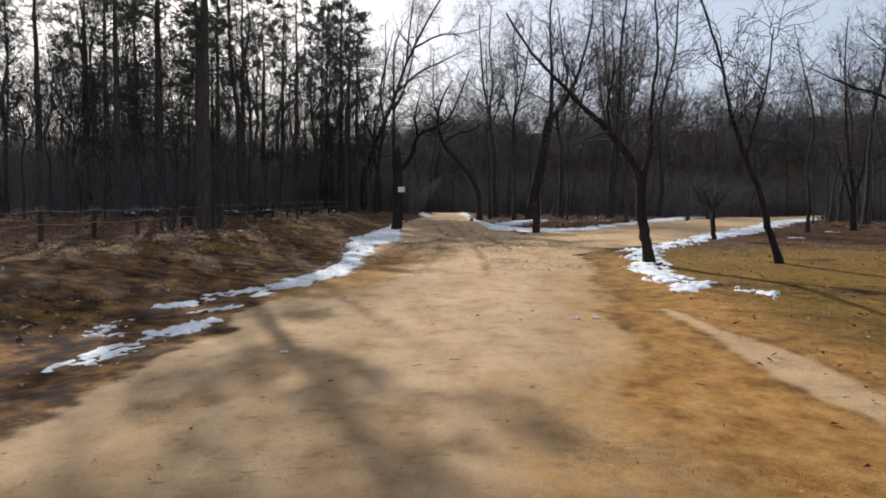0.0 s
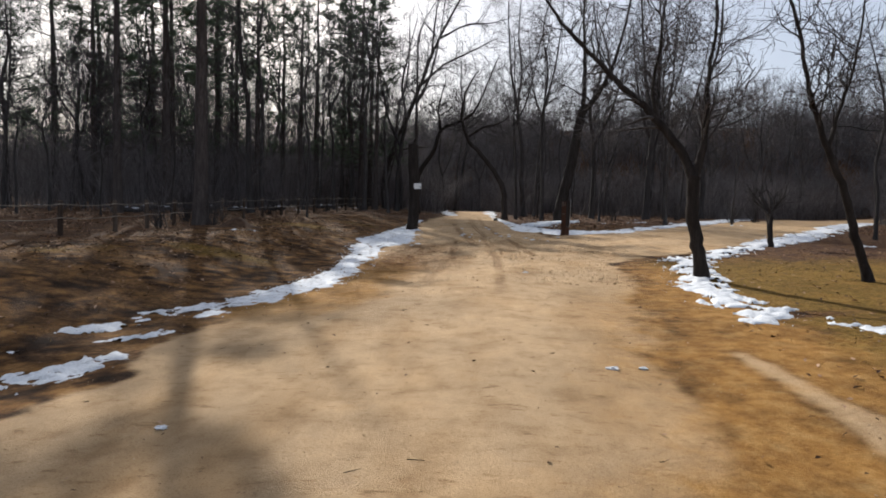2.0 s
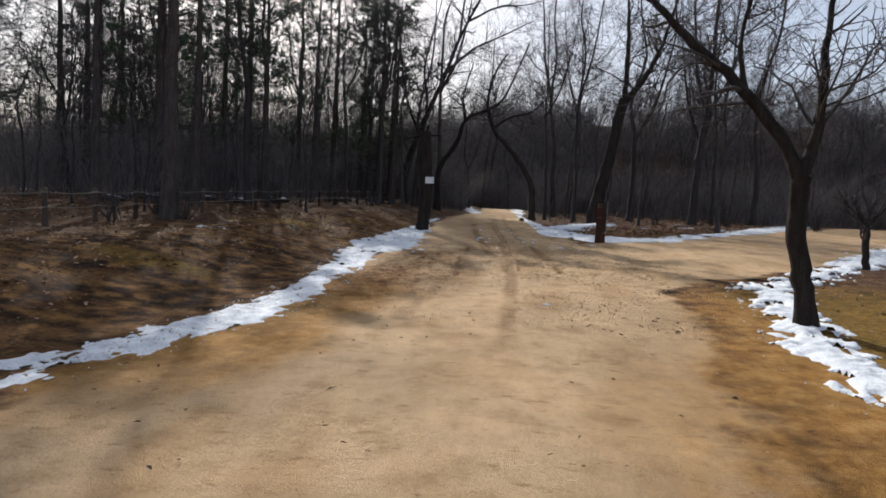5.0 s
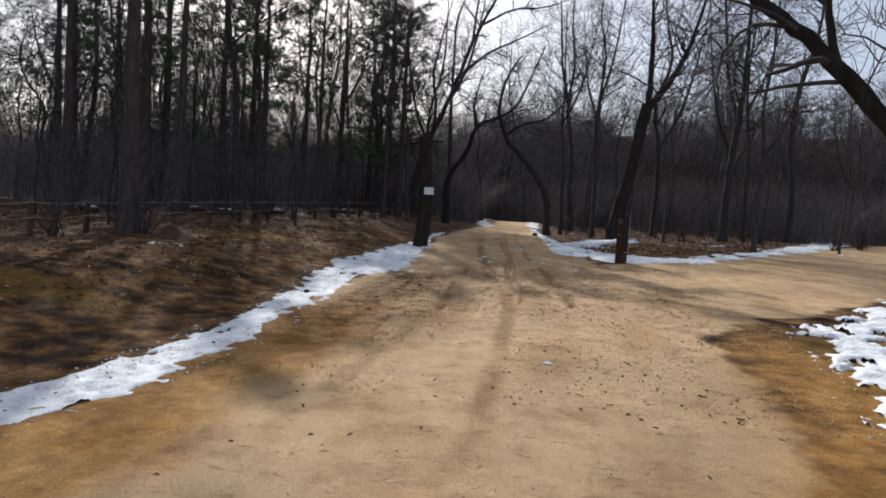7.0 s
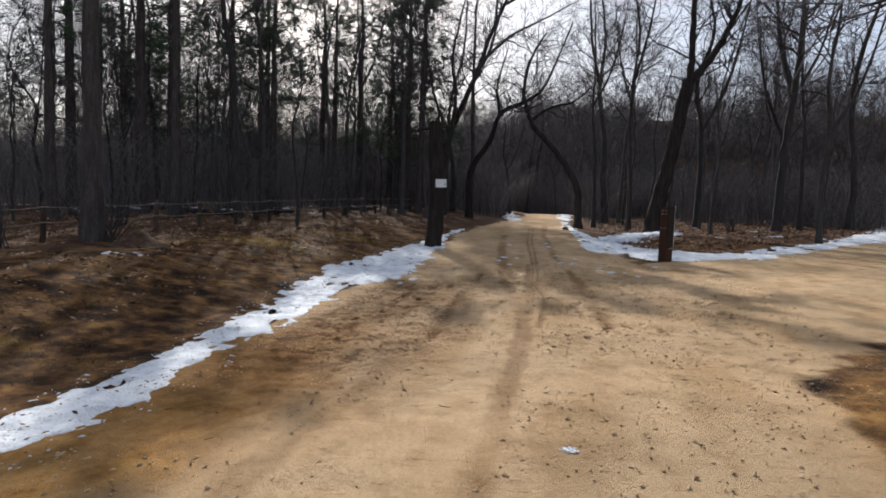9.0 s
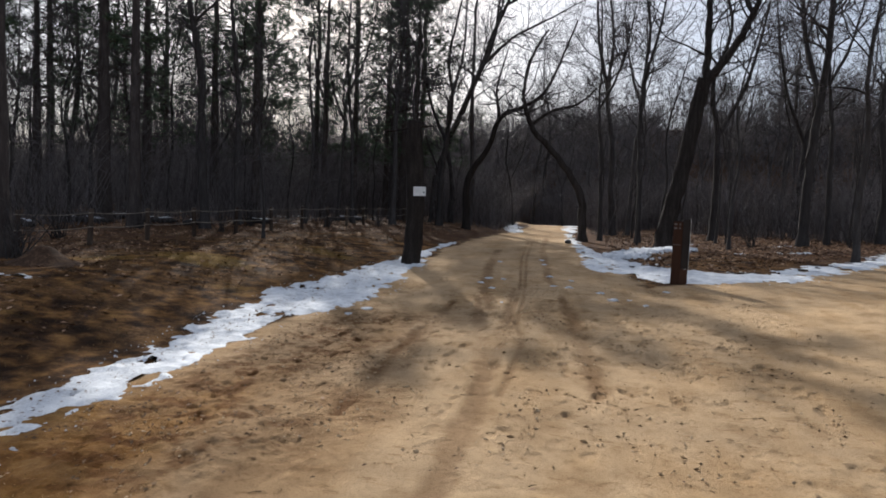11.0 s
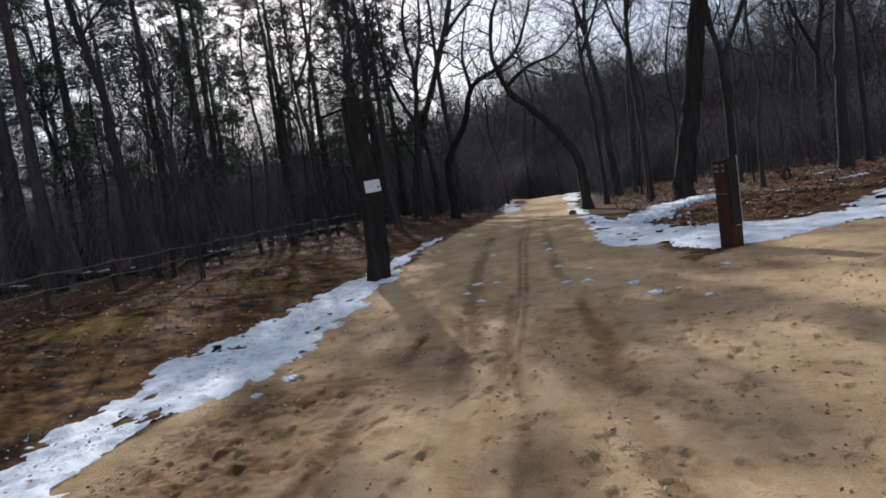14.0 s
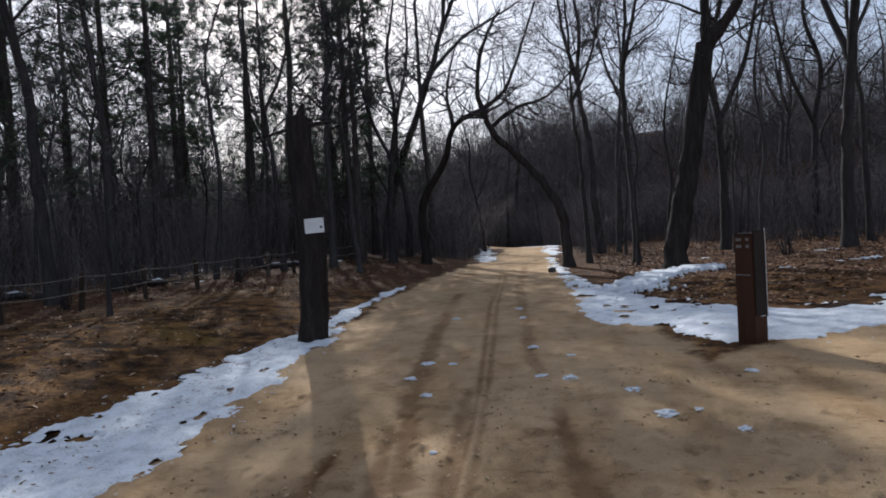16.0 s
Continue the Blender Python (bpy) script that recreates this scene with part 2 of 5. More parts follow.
def ground_material():
    m = bpy.data.materials.new("trampled_ground")
    m.use_nodes = True
    n, l = m.node_tree.nodes, m.node_tree.links
    b = n["Principled BSDF"]
    b.inputs["Roughness"].default_value = 0.93
    b.inputs["Specular IOR Level"].default_value = 0.06
    co = n.new("ShaderNodeTexCoord").outputs["Object"]

    def tex(scale, detail=6, rough=0.6, stretch=None):
        t = n.new("ShaderNodeTexNoise")
        t.inputs["Scale"].default_value, t.inputs["Detail"].default_value, t.inputs["Roughness"].default_value = scale, detail, rough
        if stretch:
            mp = n.new("ShaderNodeMapping")
            mp.inputs["Scale"].default_value = stretch
            l.new(co, mp.inputs[0])
            l.new(mp.outputs[0], t.inputs["Vector"])
        else:
            l.new(co, t.inputs["Vector"])
        return t.outputs[0]

    def ramp(src, stops):
        r = n.new("ShaderNodeValToRGB")
        while len(r.color_ramp.elements) < len(stops):
            r.color_ramp.elements.new(0.5)
        for e, (p, c) in zip(r.color_ramp.elements, stops):
            e.position, e.color = p, (*c, 1)
        l.new(src, r.inputs[0])
        return r.outputs[0]

    def mixc(f, a, c, mode='MIX'):
        x = n.new("ShaderNodeMix")
        x.data_type, x.blend_type = 'RGBA', mode
        if isinstance(f, float):
            x.inputs[0].default_value = f
        else:
            l.new(f, x.inputs[0])
        l.new(a, x.inputs[6])
        l.new(c, x.inputs[7])
        return x.outputs[2]

    def edge(mask_name, noise_out, amount=0.5, soft=0.18):
        a = n.new("ShaderNodeAttribute")
        a.attribute_name = mask_name
        s = n.new("ShaderNodeMath")
        s.operation = 'SUBTRACT'
        l.new(noise_out, s.inputs[0])
        s.inputs[1].default_value = 0.5
        k = n.new("ShaderNodeMath")
        k.operation = 'MULTIPLY_ADD'
        l.new(s.outputs[0], k.inputs[0])
        k.inputs[1].default_value = amount
        l.new(a.outputs["Fac"], k.inputs[2])
        r = n.new("ShaderNodeMapRange")
        r.interpolation_type = 'SMOOTHSTEP'
        r.inputs["From Min"].default_value, r.inputs["From Max"].default_value = 0.5 - soft, 0.5 + soft
        l.new(k.outputs[0], r.inputs["Value"])
        return r.outputs[0]

    big, mid, fine, grit = tex(0.55, 4), tex(3.0, 6), tex(16, 6, 0.7), tex(90, 4, 0.7)
    streak = tex(1.0, 5, 0.6, (1.2, 0.35, 1))
    soil = ramp(mid, [(0.36, (0.02, 0.011, 0.007)), (0.47, (0.043, 0.022, 0.012)), (0.55, (0.09, 0.045, 0.019)), (0.67, (0.24, 0.128, 0.05))])
    litter = ramp(fine, [(0.32, (0.022, 0.013, 0.010)), (0.48, (0.05, 0.028, 0.019)), (0.6, (0.105, 0.055, 0.034)), (0.72, (0.27, 0.165, 0.105))])
    moss = ramp(fine, [(0.3, (0.055, 0.033, 0.010)), (0.5, (0.145, 0.088, 0.02)), (0.7, (0.26, 0.165, 0.04))])
    needle = ramp(tex(4.5, 9, 0.72), [(0.30, (0.165, 0.077, 0.019)), (0.5, (0.32, 0.166, 0.047)), (0.70, (0.46, 0.275, 0.105))])
    sand = ramp(mid, [(0.33, (0.37, 0.246, 0.134)), (0.5, (0.49, 0.347, 0.206)), (0.67, (0.585, 0.432, 0.273))])
    damp = ramp(streak, [(0.38, (0.80, 0.75, 0.68)), (0.53, (1, 1, 1))])
    sand = mixc(0.85, sand, damp, 'MULTIPLY')
    # small dark crescents in the sand's colour, painted as shade in scuffs
    scuff_shade = ramp(tex(6.5, 4, 0.62, (0.8, 2.0, 1)), [(0.30, (0.38, 0.31, 0.25)), (0.37, (0.85, 0.81, 0.76)), (0.42, (1, 1, 1))])
    sand = mixc(0.55, sand, scuff_shade, 'MULTIPLY')
    speck = ramp(grit, [(0.34, (0.42, 0.37, 0.32)), (0.46, (0.95, 0.95, 0.95)), (0.6, (1, 1, 1)), (0.72, (1.3, 1.27, 1.22))])
    # dry-straw patches over the soil, painted to read as sunlit spots
    dry = ramp(fine, [(0.34, (0.045, 0.024, 0.011)), (0.5, (0.125, 0.066, 0.028)), (0.66, (0.28, 0.155, 0.068))])
    sun_patch = tex(0.8, 5, 0.62, (0.7, 1.3, 1))
    soil = mixc(ramp(sun_patch, [(0.49, (0, 0, 0)), (0.6, (0.85, 0.85, 0.85))]), soil, dry)
    col = mixc(edge("litter", mid, 1.1, 0.3), soil, litter)
    col = mixc(edge("moss", mid, 0.9, 0.35), col, moss)
    col = mixc(edge("road", mid, 0.9, 0.3), col, sand)
    col = mixc(edge("needle", mid, 1.9, 0.75), col, needle)
    col = mixc(0.6, col, speck, 'MULTIPLY')
    tone = ramp(big, [(0.35, (0.82, 0.82, 0.82)), (0.65, (1.12, 1.1, 1.06))])
    col = mixc(0.8, col, tone, 'MULTIPLY')
    rut_dark = n.new("ShaderNodeAttribute")
    rut_dark.attribute_name = "rut"
    dark = n.new("ShaderNodeRGB")
    dark.outputs[0].default_value = (0.33, 0.245, 0.18, 1)
    col = mixc(rut_dark.outputs["Fac"], col, mixc(1.0, col, dark.outputs[0], 'MULTIPLY'))
    l.new(col, b.inputs["Base Color"])
    h = n.new("ShaderNodeMath")
    h.operation = 'ADD'
    l.new(fine, h.inputs[0])
    l.new(grit, h.inputs[1])
    bp = n.new("ShaderNodeBump")
    bp.inputs["Strength"].default_value, bp.inputs["Distance"].default_value = 0.8, 0.025
    l.new(h.outputs[0], bp.inputs["Height"])
    l.new(bp.outputs[0], b.inputs["Normal"])
    return m


# ---- mesh helpers ----


def quick_mesh(name, verts, faces, material, flat=True, other=None, split=0):
    """A mesh from arrays: verts (n, 3), faces (m, 3 or 4)."""
    verts, faces = np.asarray(verts, np.float32), np.asarray(faces, np.int32)
    me = bpy.data.meshes.new(name)
    k = faces.shape[1]
    me.vertices.add(len(verts))
    me.vertices.foreach_set("co", verts.ravel())
    me.loops.add(faces.size)
    me.loops.foreach_set("vertex_index", faces.ravel())
    me.polygons.add(len(faces))
    me.polygons.foreach_set("loop_start", np.arange(0, faces.size, k, dtype=np.int32))
    me.polygons.foreach_set("use_smooth", np.full(len(faces), not flat))
    me.materials.append(material)
    if other:                             # the faces from split on take the other material
        me.materials.append(other)
        me.polygons.foreach_set("material_index", (np.arange(len(faces)) >= split).astype(np.int32))
    me.update(calc_edges=True)
    me.validate()
    return me


def tubes(lines, sides):
    """Round stalks along polylines: lines is a list of (points (n, 3), radii (n,)). Returns verts and quads."""
    groups, V, F, base = {}, [], [], 0
    for p, r in lines:
        groups.setdefault(len(p), []).append((p, r))
    ang = np.arange(sides) * 2 * np.pi / sides
    for n, items in groups.items():
        P = np.array([i[0] for i in items], float)
        R = np.array([i[1] for i in items], float)
        T = np.gradient(P, axis=1)
        T /= np.linalg.norm(T, axis=2, keepdims=True) + 1e-9
        ref = np.where(np.abs(T[:, :1, 2:3]) > 0.9, np.array([[[1.0, 0, 0]]]), np.array([[[0, 0, 1.0]]]))
        A = np.cross(T, np.broadcast_to(ref, T.shape))
        A /= np.linalg.norm(A, axis=2, keepdims=True) + 1e-9
        B = np.cross(T, A)
        ring = P[:, :, None] + R[:, :, None, None] * (A[:, :, None] * np.cos(ang)[None, None, :, None] + B[:, :, None] * np.sin(ang)[None, None, :, None])
        m = len(items)
        V.append(ring.reshape(-1, 3))
        idx = (np.arange(m * n * sides).reshape(m, n, sides)) + base
        nxt = np.roll(idx, -1, axis=2)
        F.append(np.stack([idx[:, :-1], nxt[:, :-1], nxt[:, 1:], idx[:, 1:]], -1).reshape(-1, 4))
        base += m * n * sides
    return np.concatenate(V), np.concatenate(F)


def part(name, bm, material, parent, label=""):
    """Links a bmesh or a ready mesh as one object under a thing or part."""
    if isinstance(bm, bmesh.types.BMesh):
        me = bpy.data.meshes.new(name)
        bm.to_mesh(me)
        bm.free()
        me.materials.append(material)
    else:
        me = bm
    ob = new(name, me)
    ob.parent = parent
    return tagged(ob, label) if label else ob


def thing(name, at, label, category, group="", turn=0):
    ob = new(name)
    ob.empty_display_size = 0.2
    ob.matrix_basis = pose(*at, 0, 0, turn)
    return tagged(ob, label, category, group)


def box(bm, size, at, rot=(0, 0, 0), bevel=0.0):
    out = bmesh.ops.create_cube(bm, size=1.0, matrix=pose(*at, *rot) @ Matrix.Diagonal((*size, 1)))
    if bevel:
        edges = list({e for v in out["verts"] for e in v.link_edges})
        bmesh.ops.bevel(bm, geom=edges, offset=bevel, segments=2, affect='EDGES')
    return bm


def catmull(pts, per=4):
    p = np.array(pts, float)
    p = np.vstack([2 * p[0] - p[1], p, 2 * p[-1] - p[-2]])
    out = []
    for i in range(1, len(p) - 2):
        for u in np.arange(per) / per:
            out.append(0.5 * (2 * p[i] + (p[i + 1] - p[i - 1]) * u + (2 * p[i - 1] - 5 * p[i] + 4 * p[i + 1] - p[i + 2]) * u * u
                              + (3 * p[i] - p[i - 1] - 3 * p[i + 1] + p[i + 2]) * u ** 3))
    return np.array(out + [p[-2]])


# ---- trees ----


def shoot(rng, p, d, length, n, r0, r1, wobble=0.2, rise=0.1):
    """One crooked branch: points and radii."""
    d = np.array(d, float)
    d /= np.linalg.norm(d)
    pts, step = [np.array(p, float)], length / (n - 1)
    for i in range(n - 1):
        d = d + rng.normal(0, wobble, 3) + np.array([0, 0, rise])
        d /= np.linalg.norm(d)
        pts.append(pts[-1] + d * step)
    return np.array(pts), np.linspace(r0, r1, n)


def sprout(rng, mother, count, lo, hi, length, n, thin, wobble, rise, spread=0.9, least=0.004):
    """Side branches of a branch."""
    P, R = mother
    out = []
    for _ in range(count):
        u = rng.uniform(lo, hi) * (len(P) - 1)
        i = min(int(u), len(P) - 2)
        q = P[i] + (P[i + 1] - P[i]) * (u - i)
        t = P[i + 1] - P[i]
        t /= np.linalg.norm(t) + 1e-9
        side = rng.normal(0, 1, 3)
        side -= t * side.dot(t)
        side /= np.linalg.norm(side) + 1e-9
        r = max(least, (R[i] + (R[i + 1] - R[i]) * (u - i)) * thin)
        L = length * rng.uniform(0.55, 1.2) * (1.15 - 0.5 * u / (len(P) - 1))
        out.append(shoot(rng, q, t * rng.uniform(0.55, 1.0) + side * spread, L, n, r, max(0.003, r * 0.35), wobble, rise))
    return out


def clothe(rng, mains, limbs, l2, l3, lens=(3.0, 1.5, 0.8), lo=0.35, thin=0.5, least=0.0055, rise=0.08, crook=1.0):
    """Limbs, branches and twigs on main stems. Returns limb and twig lines."""
    L1 = []
    for m in mains:
        L1 += sprout(rng, m, limbs, lo, 0.98, lens[0], 7, thin, 0.16 * crook, rise, 0.85 * crook, 0.012)
    L2 = []
    for m in L1 + mains:
        L2 += sprout(rng, m, l2, 0.25, 1.0, lens[1], 5, 0.55, 0.2 * crook, rise, 0.9 * crook, 0.008)
    L3 = []
    for m in L2:
        L3 += sprout(rng, m, l3, 0.2, 1.0, lens[2], 4, 0.6, 0.24, rise * 0.7, 0.9, least)
    return L1, L2, L3


def flare(P, R, amount=0.45, height=0.5):
    z = P[:, 2] - P[0, 2]
    return R * (1 + amount * np.clip(1 - z / height, 0, 1) ** 2)


def tree_from(name, at, mains, label, group, seed, limbs=9, l2=6, l3=5, lens=(3.0, 1.5, 0.8), lo=0.35, trunk_mat=None, sides=9, thin=0.5, least=0.0055, rise=0.08, bare_trunk=True, crook=1.0):
    """A bare tree: mains are (points relative to the foot, r0, r1), the first of them the trunk."""
    rng = np.random.default_rng(seed)
    ob = thing(name, at, label, "tree", group)
    lines = []
    for i, (pts, r0, r1) in enumerate(mains):
        P = catmull(pts, 5)
        P[1:] += rng.normal(0, 0.012, P[1:].shape) * min(1.5, r0 * 8)
        u = np.linspace(0, 1, len(P))
        R = r0 + (r1 - r0) * u ** 0.85
        if i == 0:
            P[0, 2] -= 0.12
            R = flare(P, R)
        lines.append((P, R))
    v, f = tubes(lines, sides)
    v = v + (np.stack([vnoise(v[:, 0] * 9 + k * 7, v[:, 1] * 9 + v[:, 2] * 5, 60 + k) for k in range(3)], 1) - 0.5) * 0.035 * min(1.0, mains[0][1] / 0.16)
    grown = [(P[len(P) // 4:], R[len(P) // 4:]) if i == 0 else (P, R) for i, (P, R) in enumerate(lines)]
    if bare_trunk and len(grown) > 1:
        grown = grown[1:]
    L1, L2, L3 = clothe(rng, grown, limbs, l2, l3, lens, lo, thin, least, rise, crook)
    part("trunk", quick_mesh("trunk", v, f, trunk_mat or bark_dark, False), None, ob)
    v1, f1 = tubes(L1, 5)
    v2, f2 = tubes(L2, 4)
    v2, f2 = np.vstack([v1, v2]), np.vstack([f1, f2 + len(v1)])
    v3, f3 = tubes(L3, 3)
    part("crown", quick_mesh("crown", np.vstack([v2, v3]), np.vstack([f2, f3 + len(v2)]), bark, False, twig, len(f2)), None, ob, "bare crown of fine twigs")
    return ob


def wild_stem(seed, h, r, lean=0.06, fork=0.0):
    """Main stems of a forest tree."""
    rng = np.random.default_rng(seed)
    a = rng.uniform(0, 6.28)
    n = 7
    pts = [(0, 0, 0)]
    for i in range(1, n):
        u = i / (n - 1)
        pts.append((math.cos(a) * lean * h * u ** 1.3 + rng.normal(0, 0.03 * h * u), math.sin(a) * lean * h * u ** 1.3 + rng.normal(0, 0.03 * h * u), h * u))
    mains = [(pts, r, r * 0.16)]
    if fork:
        i = 2 if fork < 0.5 else 3
        b = rng.uniform(0, 6.28)
        x, y, z = pts[i]
        up = h - z
        mains.append(([(x, y, z), (x + math.cos(b) * up * 0.12, y + math.sin(b) * up * 0.12, z + up * 0.25),
                       (x + math.cos(b) * up * 0.2, y + math.sin(b) * up * 0.2, z + up * 0.6), (x + math.cos(b) * up * 0.24, y + math.sin(b) * up * 0.24, z + up * 0.92)], r * 0.62, r * 0.12))
    return mains


def pine(name, at, h, r, seed, label, group, first=0.25, spread=2.6, bough=2.2):
    """A pine: straight trunk, whorled boughs, tufts of needles."""
    rng = np.random.default_rng(seed)
    ob = thing(name, at, label, "pine tree", group)
    n = 14
    z = np.linspace(0, h, n)
    P = np.stack([rng.normal(0, 0.03, n) * z / h * 2, rng.normal(0, 0.03, n) * z / h * 2, z], 1)
    P[0, 2] = -0.12
    R = flare(P, r * (1 - z / h * 0.93))
    v, f = tubes([(P, R)], 9)
    part("trunk", quick_mesh("trunk", v, f, bark_pine, False), None, ob)
    boughs, tufts = [], []
    zz = first * h * 0.6
    while zz < h * 0.985:
        u = zz / h
        live = u > first
        L = spread * (1.0 - 0.72 * max(0, (u - first) / (1 - first)) ** 1.7) * (1 if live else 0.5) * rng.uniform(0.75, 1.15)
        for k in range(int(rng.integers(3, 6)) if live else 2):
            a = rng.uniform(0, 6.28)
            l = L * rng.uniform(0.55, 1.15)
            d = (math.cos(a), math.sin(a), 0.02 + 0.3 * u + rng.normal(0, 0.09))
            q = shoot(rng, (0, 0, zz + rng.uniform(-0.15, 0.15)), d, l, 5, 0.035 * (1.2 - u), 0.008, 0.1, 0.02)
            boughs.append(q)
            if not live and rng.random() < 0.8:
                continue
            sub = sprout(rng, q, int(4 + 2.6 * bough), 0.25, 1.0, l * 0.3, 3, 0.5, 0.12, 0.02, 0.9)
            boughs += sub
            tufts += [(s[0][-1], s[0][-1] - s[0][0]) for s in sub] + [(s[0][1], s[0][-1] - s[0][0]) for s in sub] + [(q[0][-1], q[0][-1] - q[0][-2])]
        zz += rng.uniform(0.42, 0.9) * h / 14
    v5 = [b for b in boughs if len(b[0]) == 5]
    v3 = [b for b in boughs if len(b[0]) == 3]
    va, fa = tubes(v5, 4)
    vb, fb = tubes(v3, 3)
    vq, fq = np.vstack([va, vb]), np.vstack([fa, fb + len(va)])
    ft = np.vstack([fq[:, [0, 1, 2]], fq[:, [0, 2, 3]]])
    m, per = len(tufts), 12
    C = np.repeat(np.array([t[0] for t in tufts]), per, 0)
    D = np.repeat(np.array([t[1] / (np.linalg.norm(t[1]) + 1e-9) for t in tufts]), per, 0)
    W = D * 0.7 + rng.normal(0, 0.62, (m * per, 3)) * np.array([1, 1, 0.55])
    W /= np.linalg.norm(W, axis=1, keepdims=True)
    S = np.cross(W, rng.normal(0, 1, (m * per, 3)))
    S /= np.linalg.norm(S, axis=1, keepdims=True) + 1e-9
    ln = rng.uniform(0.15, 0.31, (m * per, 1))
    C = C + rng.normal(0, 0.05, C.shape)
    wd = 0.016
    V = np.stack([C - S * wd, C + S * wd, C + W * ln], 1).reshape(-1, 3)
    part("crown", quick_mesh("crown", np.vstack([vq, V]), np.vstack([ft, np.arange(len(V)).reshape(-1, 3) + len(vq)]), bark_pine, True, needles, len(ft)), None, ob, "dark green tufted needles on whorled boughs")
    return ob


# ---- ground ----


def axis_lines(parts):
    out = []
    for a, b, s in parts:
        out.append(np.arange(a, b, s))
    return np.concatenate(out + [np.array([parts[-1][1]])])


gx = axis_lines([(-900, -150, 125), (-150, -40, 5), (-40, -12, 1.0), (-12, -4.5, 0.25), (-4.5, -2, 0.036), (-2, 3.8, 0.021), (3.8, 4.6, 0.036), (4.6, 12, 0.2), (12, 45, 1.0), (45, 150, 5), (150, 900, 125)])
gy = axis_lines([(-900, -60, 140), (-60, -6, 2.0), (-6, 0.8, 0.3), (0.8, 11, 0.07), (11, 15.5, 0.04), (15.5, 23.5, 0.021), (23.5, 27, 0.036), (27, 50, 0.3), (50, 120, 1.4), (120, 240, 6), (240, 1400, 145)])
X, Y = np.meshgrid(gx, gy)
Z = land(X, Y)
road_m, needle_m, moss_m, litter_m, d_road = masks(X, Y)
near = (X > -6) & (X < 8) & (Y > -1) & (Y < 33)
rough_amt = np.where(near, 1.0, 0.0)
Z = Z + rough_amt * ((fbm(X * 1.3, Y * 1.3, 41) - 0.5) * 0.025 + (fbm(X * 7, Y * 7, 42, 4) - 0.5) * (0.010 + 0.008 * smooth(12, 18, Y)))
rut_m = np.zeros(X.shape)
for line, deep, dark_ in RUTS:
    d, w = to_line(X, Y, line)
    soft_ = 0.03 + 0.5 * w
    bite = 1 - smooth(0, 1, (d + soft_ * 0.5 + (fbm(X * 7, Y * 7, 51, 3) - 0.5) * w * 2.2) / (2 * soft_))
    lip = np.exp(-((d - 0.03) / (0.02 + 0.3 * w)) ** 2)
    patchy = 0.35 + 0.65 * smooth(0.25, 0.5, fbm(X * 1.1, Y * 0.5, 52, 3))
    Z += (-deep * bite + deep * 0.4 * lip) * patchy
    rut_m = np.maximum(rut_m, bite * patchy * dark_)
rng = np.random.default_rng(3)
churn = smooth(0.6, -1.2, X + (fbm(X, Y, 57) - 0.5) * 2) * smooth(-2.6, -1.8, X) * smooth(13, 16, Y) * smooth(22.5, 20, Y)
Z += churn * (fbm(X * 14, Y * 14, 58, 3) - 0.5) * 0.06
# colour darkened over the whole churned strip, further in patches
rut_m = np.maximum(rut_m, churn * (0.5 + 0.45 * smooth(0.46, 0.62, fbm(X * 5, Y * 9, 59, 3))))
for k in range(560):                      # shoe prints in the damp sand: a toe and a heel, edge raised ahead
    cx, cy = rng.uniform(-1.9, 3.6), 14.5 + 10 * rng.random()
    a = rng.normal(0.1, 0.4)
    i0, i1 = np.searchsorted(gx, (cx - 0.25, cx + 0.25))
    j0, j1 = np.searchsorted(gy, (cy - 0.25, cy + 0.25))
    sxx, syy = X[j0:j1, i0:i1] - cx, Y[j0:j1, i0:i1] - cy
    u, v = sxx * math.cos(a) + syy * math.sin(a), -sxx * math.sin(a) + syy * math.cos(a)
    sc_, press = rng.uniform(0.75, 1.1), float(smooth(13.5, 19, cy))
    for vc, ru, rv, deep in ((0.05, 0.048, 0.085, 1.0), (-0.09, 0.036, 0.045, 0.8)):
        e = (u / (ru * sc_)) ** 2 + ((v - vc * sc_) / (rv * sc_)) ** 2
        dip = np.exp(-(e * (0.75 + 0.5 * vnoise(u * 30 + k, v * 30, 8))) ** 5)
        Z[j0:j1, i0:i1] += deep * press * (-0.015 * dip + 0.010 * np.exp(-((np.sqrt(e) - 1.22) / 0.16) ** 2) * smooth(-0.1, 0.6, v / rv))
        # every fourth print is slightly darkened inside
        rut_m[j0:j1, i0:i1] = np.maximum(rut_m[j0:j1, i0:i1], 0.12 * press * dip * (k % 4 == 0))
ny, nx = X.shape
gv = np.stack([X, Y, Z], -1).reshape(-1, 3)
gi = np.arange(nx * ny).reshape(ny, nx)
gf = np.stack([gi[:-1, :-1], gi[:-1, 1:], gi[1:, 1:], gi[1:, :-1]], -1).reshape(-1, 4)
ground_me = quick_mesh("ground", gv, gf, ground_material(), False)
for key, arr in (("road", road_m), ("needle", needle_m), ("moss", moss_m), ("litter", litter_m), ("rut", rut_m)):
    at_ = ground_me.attributes.new(key, 'FLOAT', 'POINT')
    at_.data.foreach_set("value", arr.astype(np.float32).ravel())
tagged(new("ground", ground_me), "pale sandy track forking through brown leaf-strewn ground", "ground", kind="structure")

# ---- old snow ----


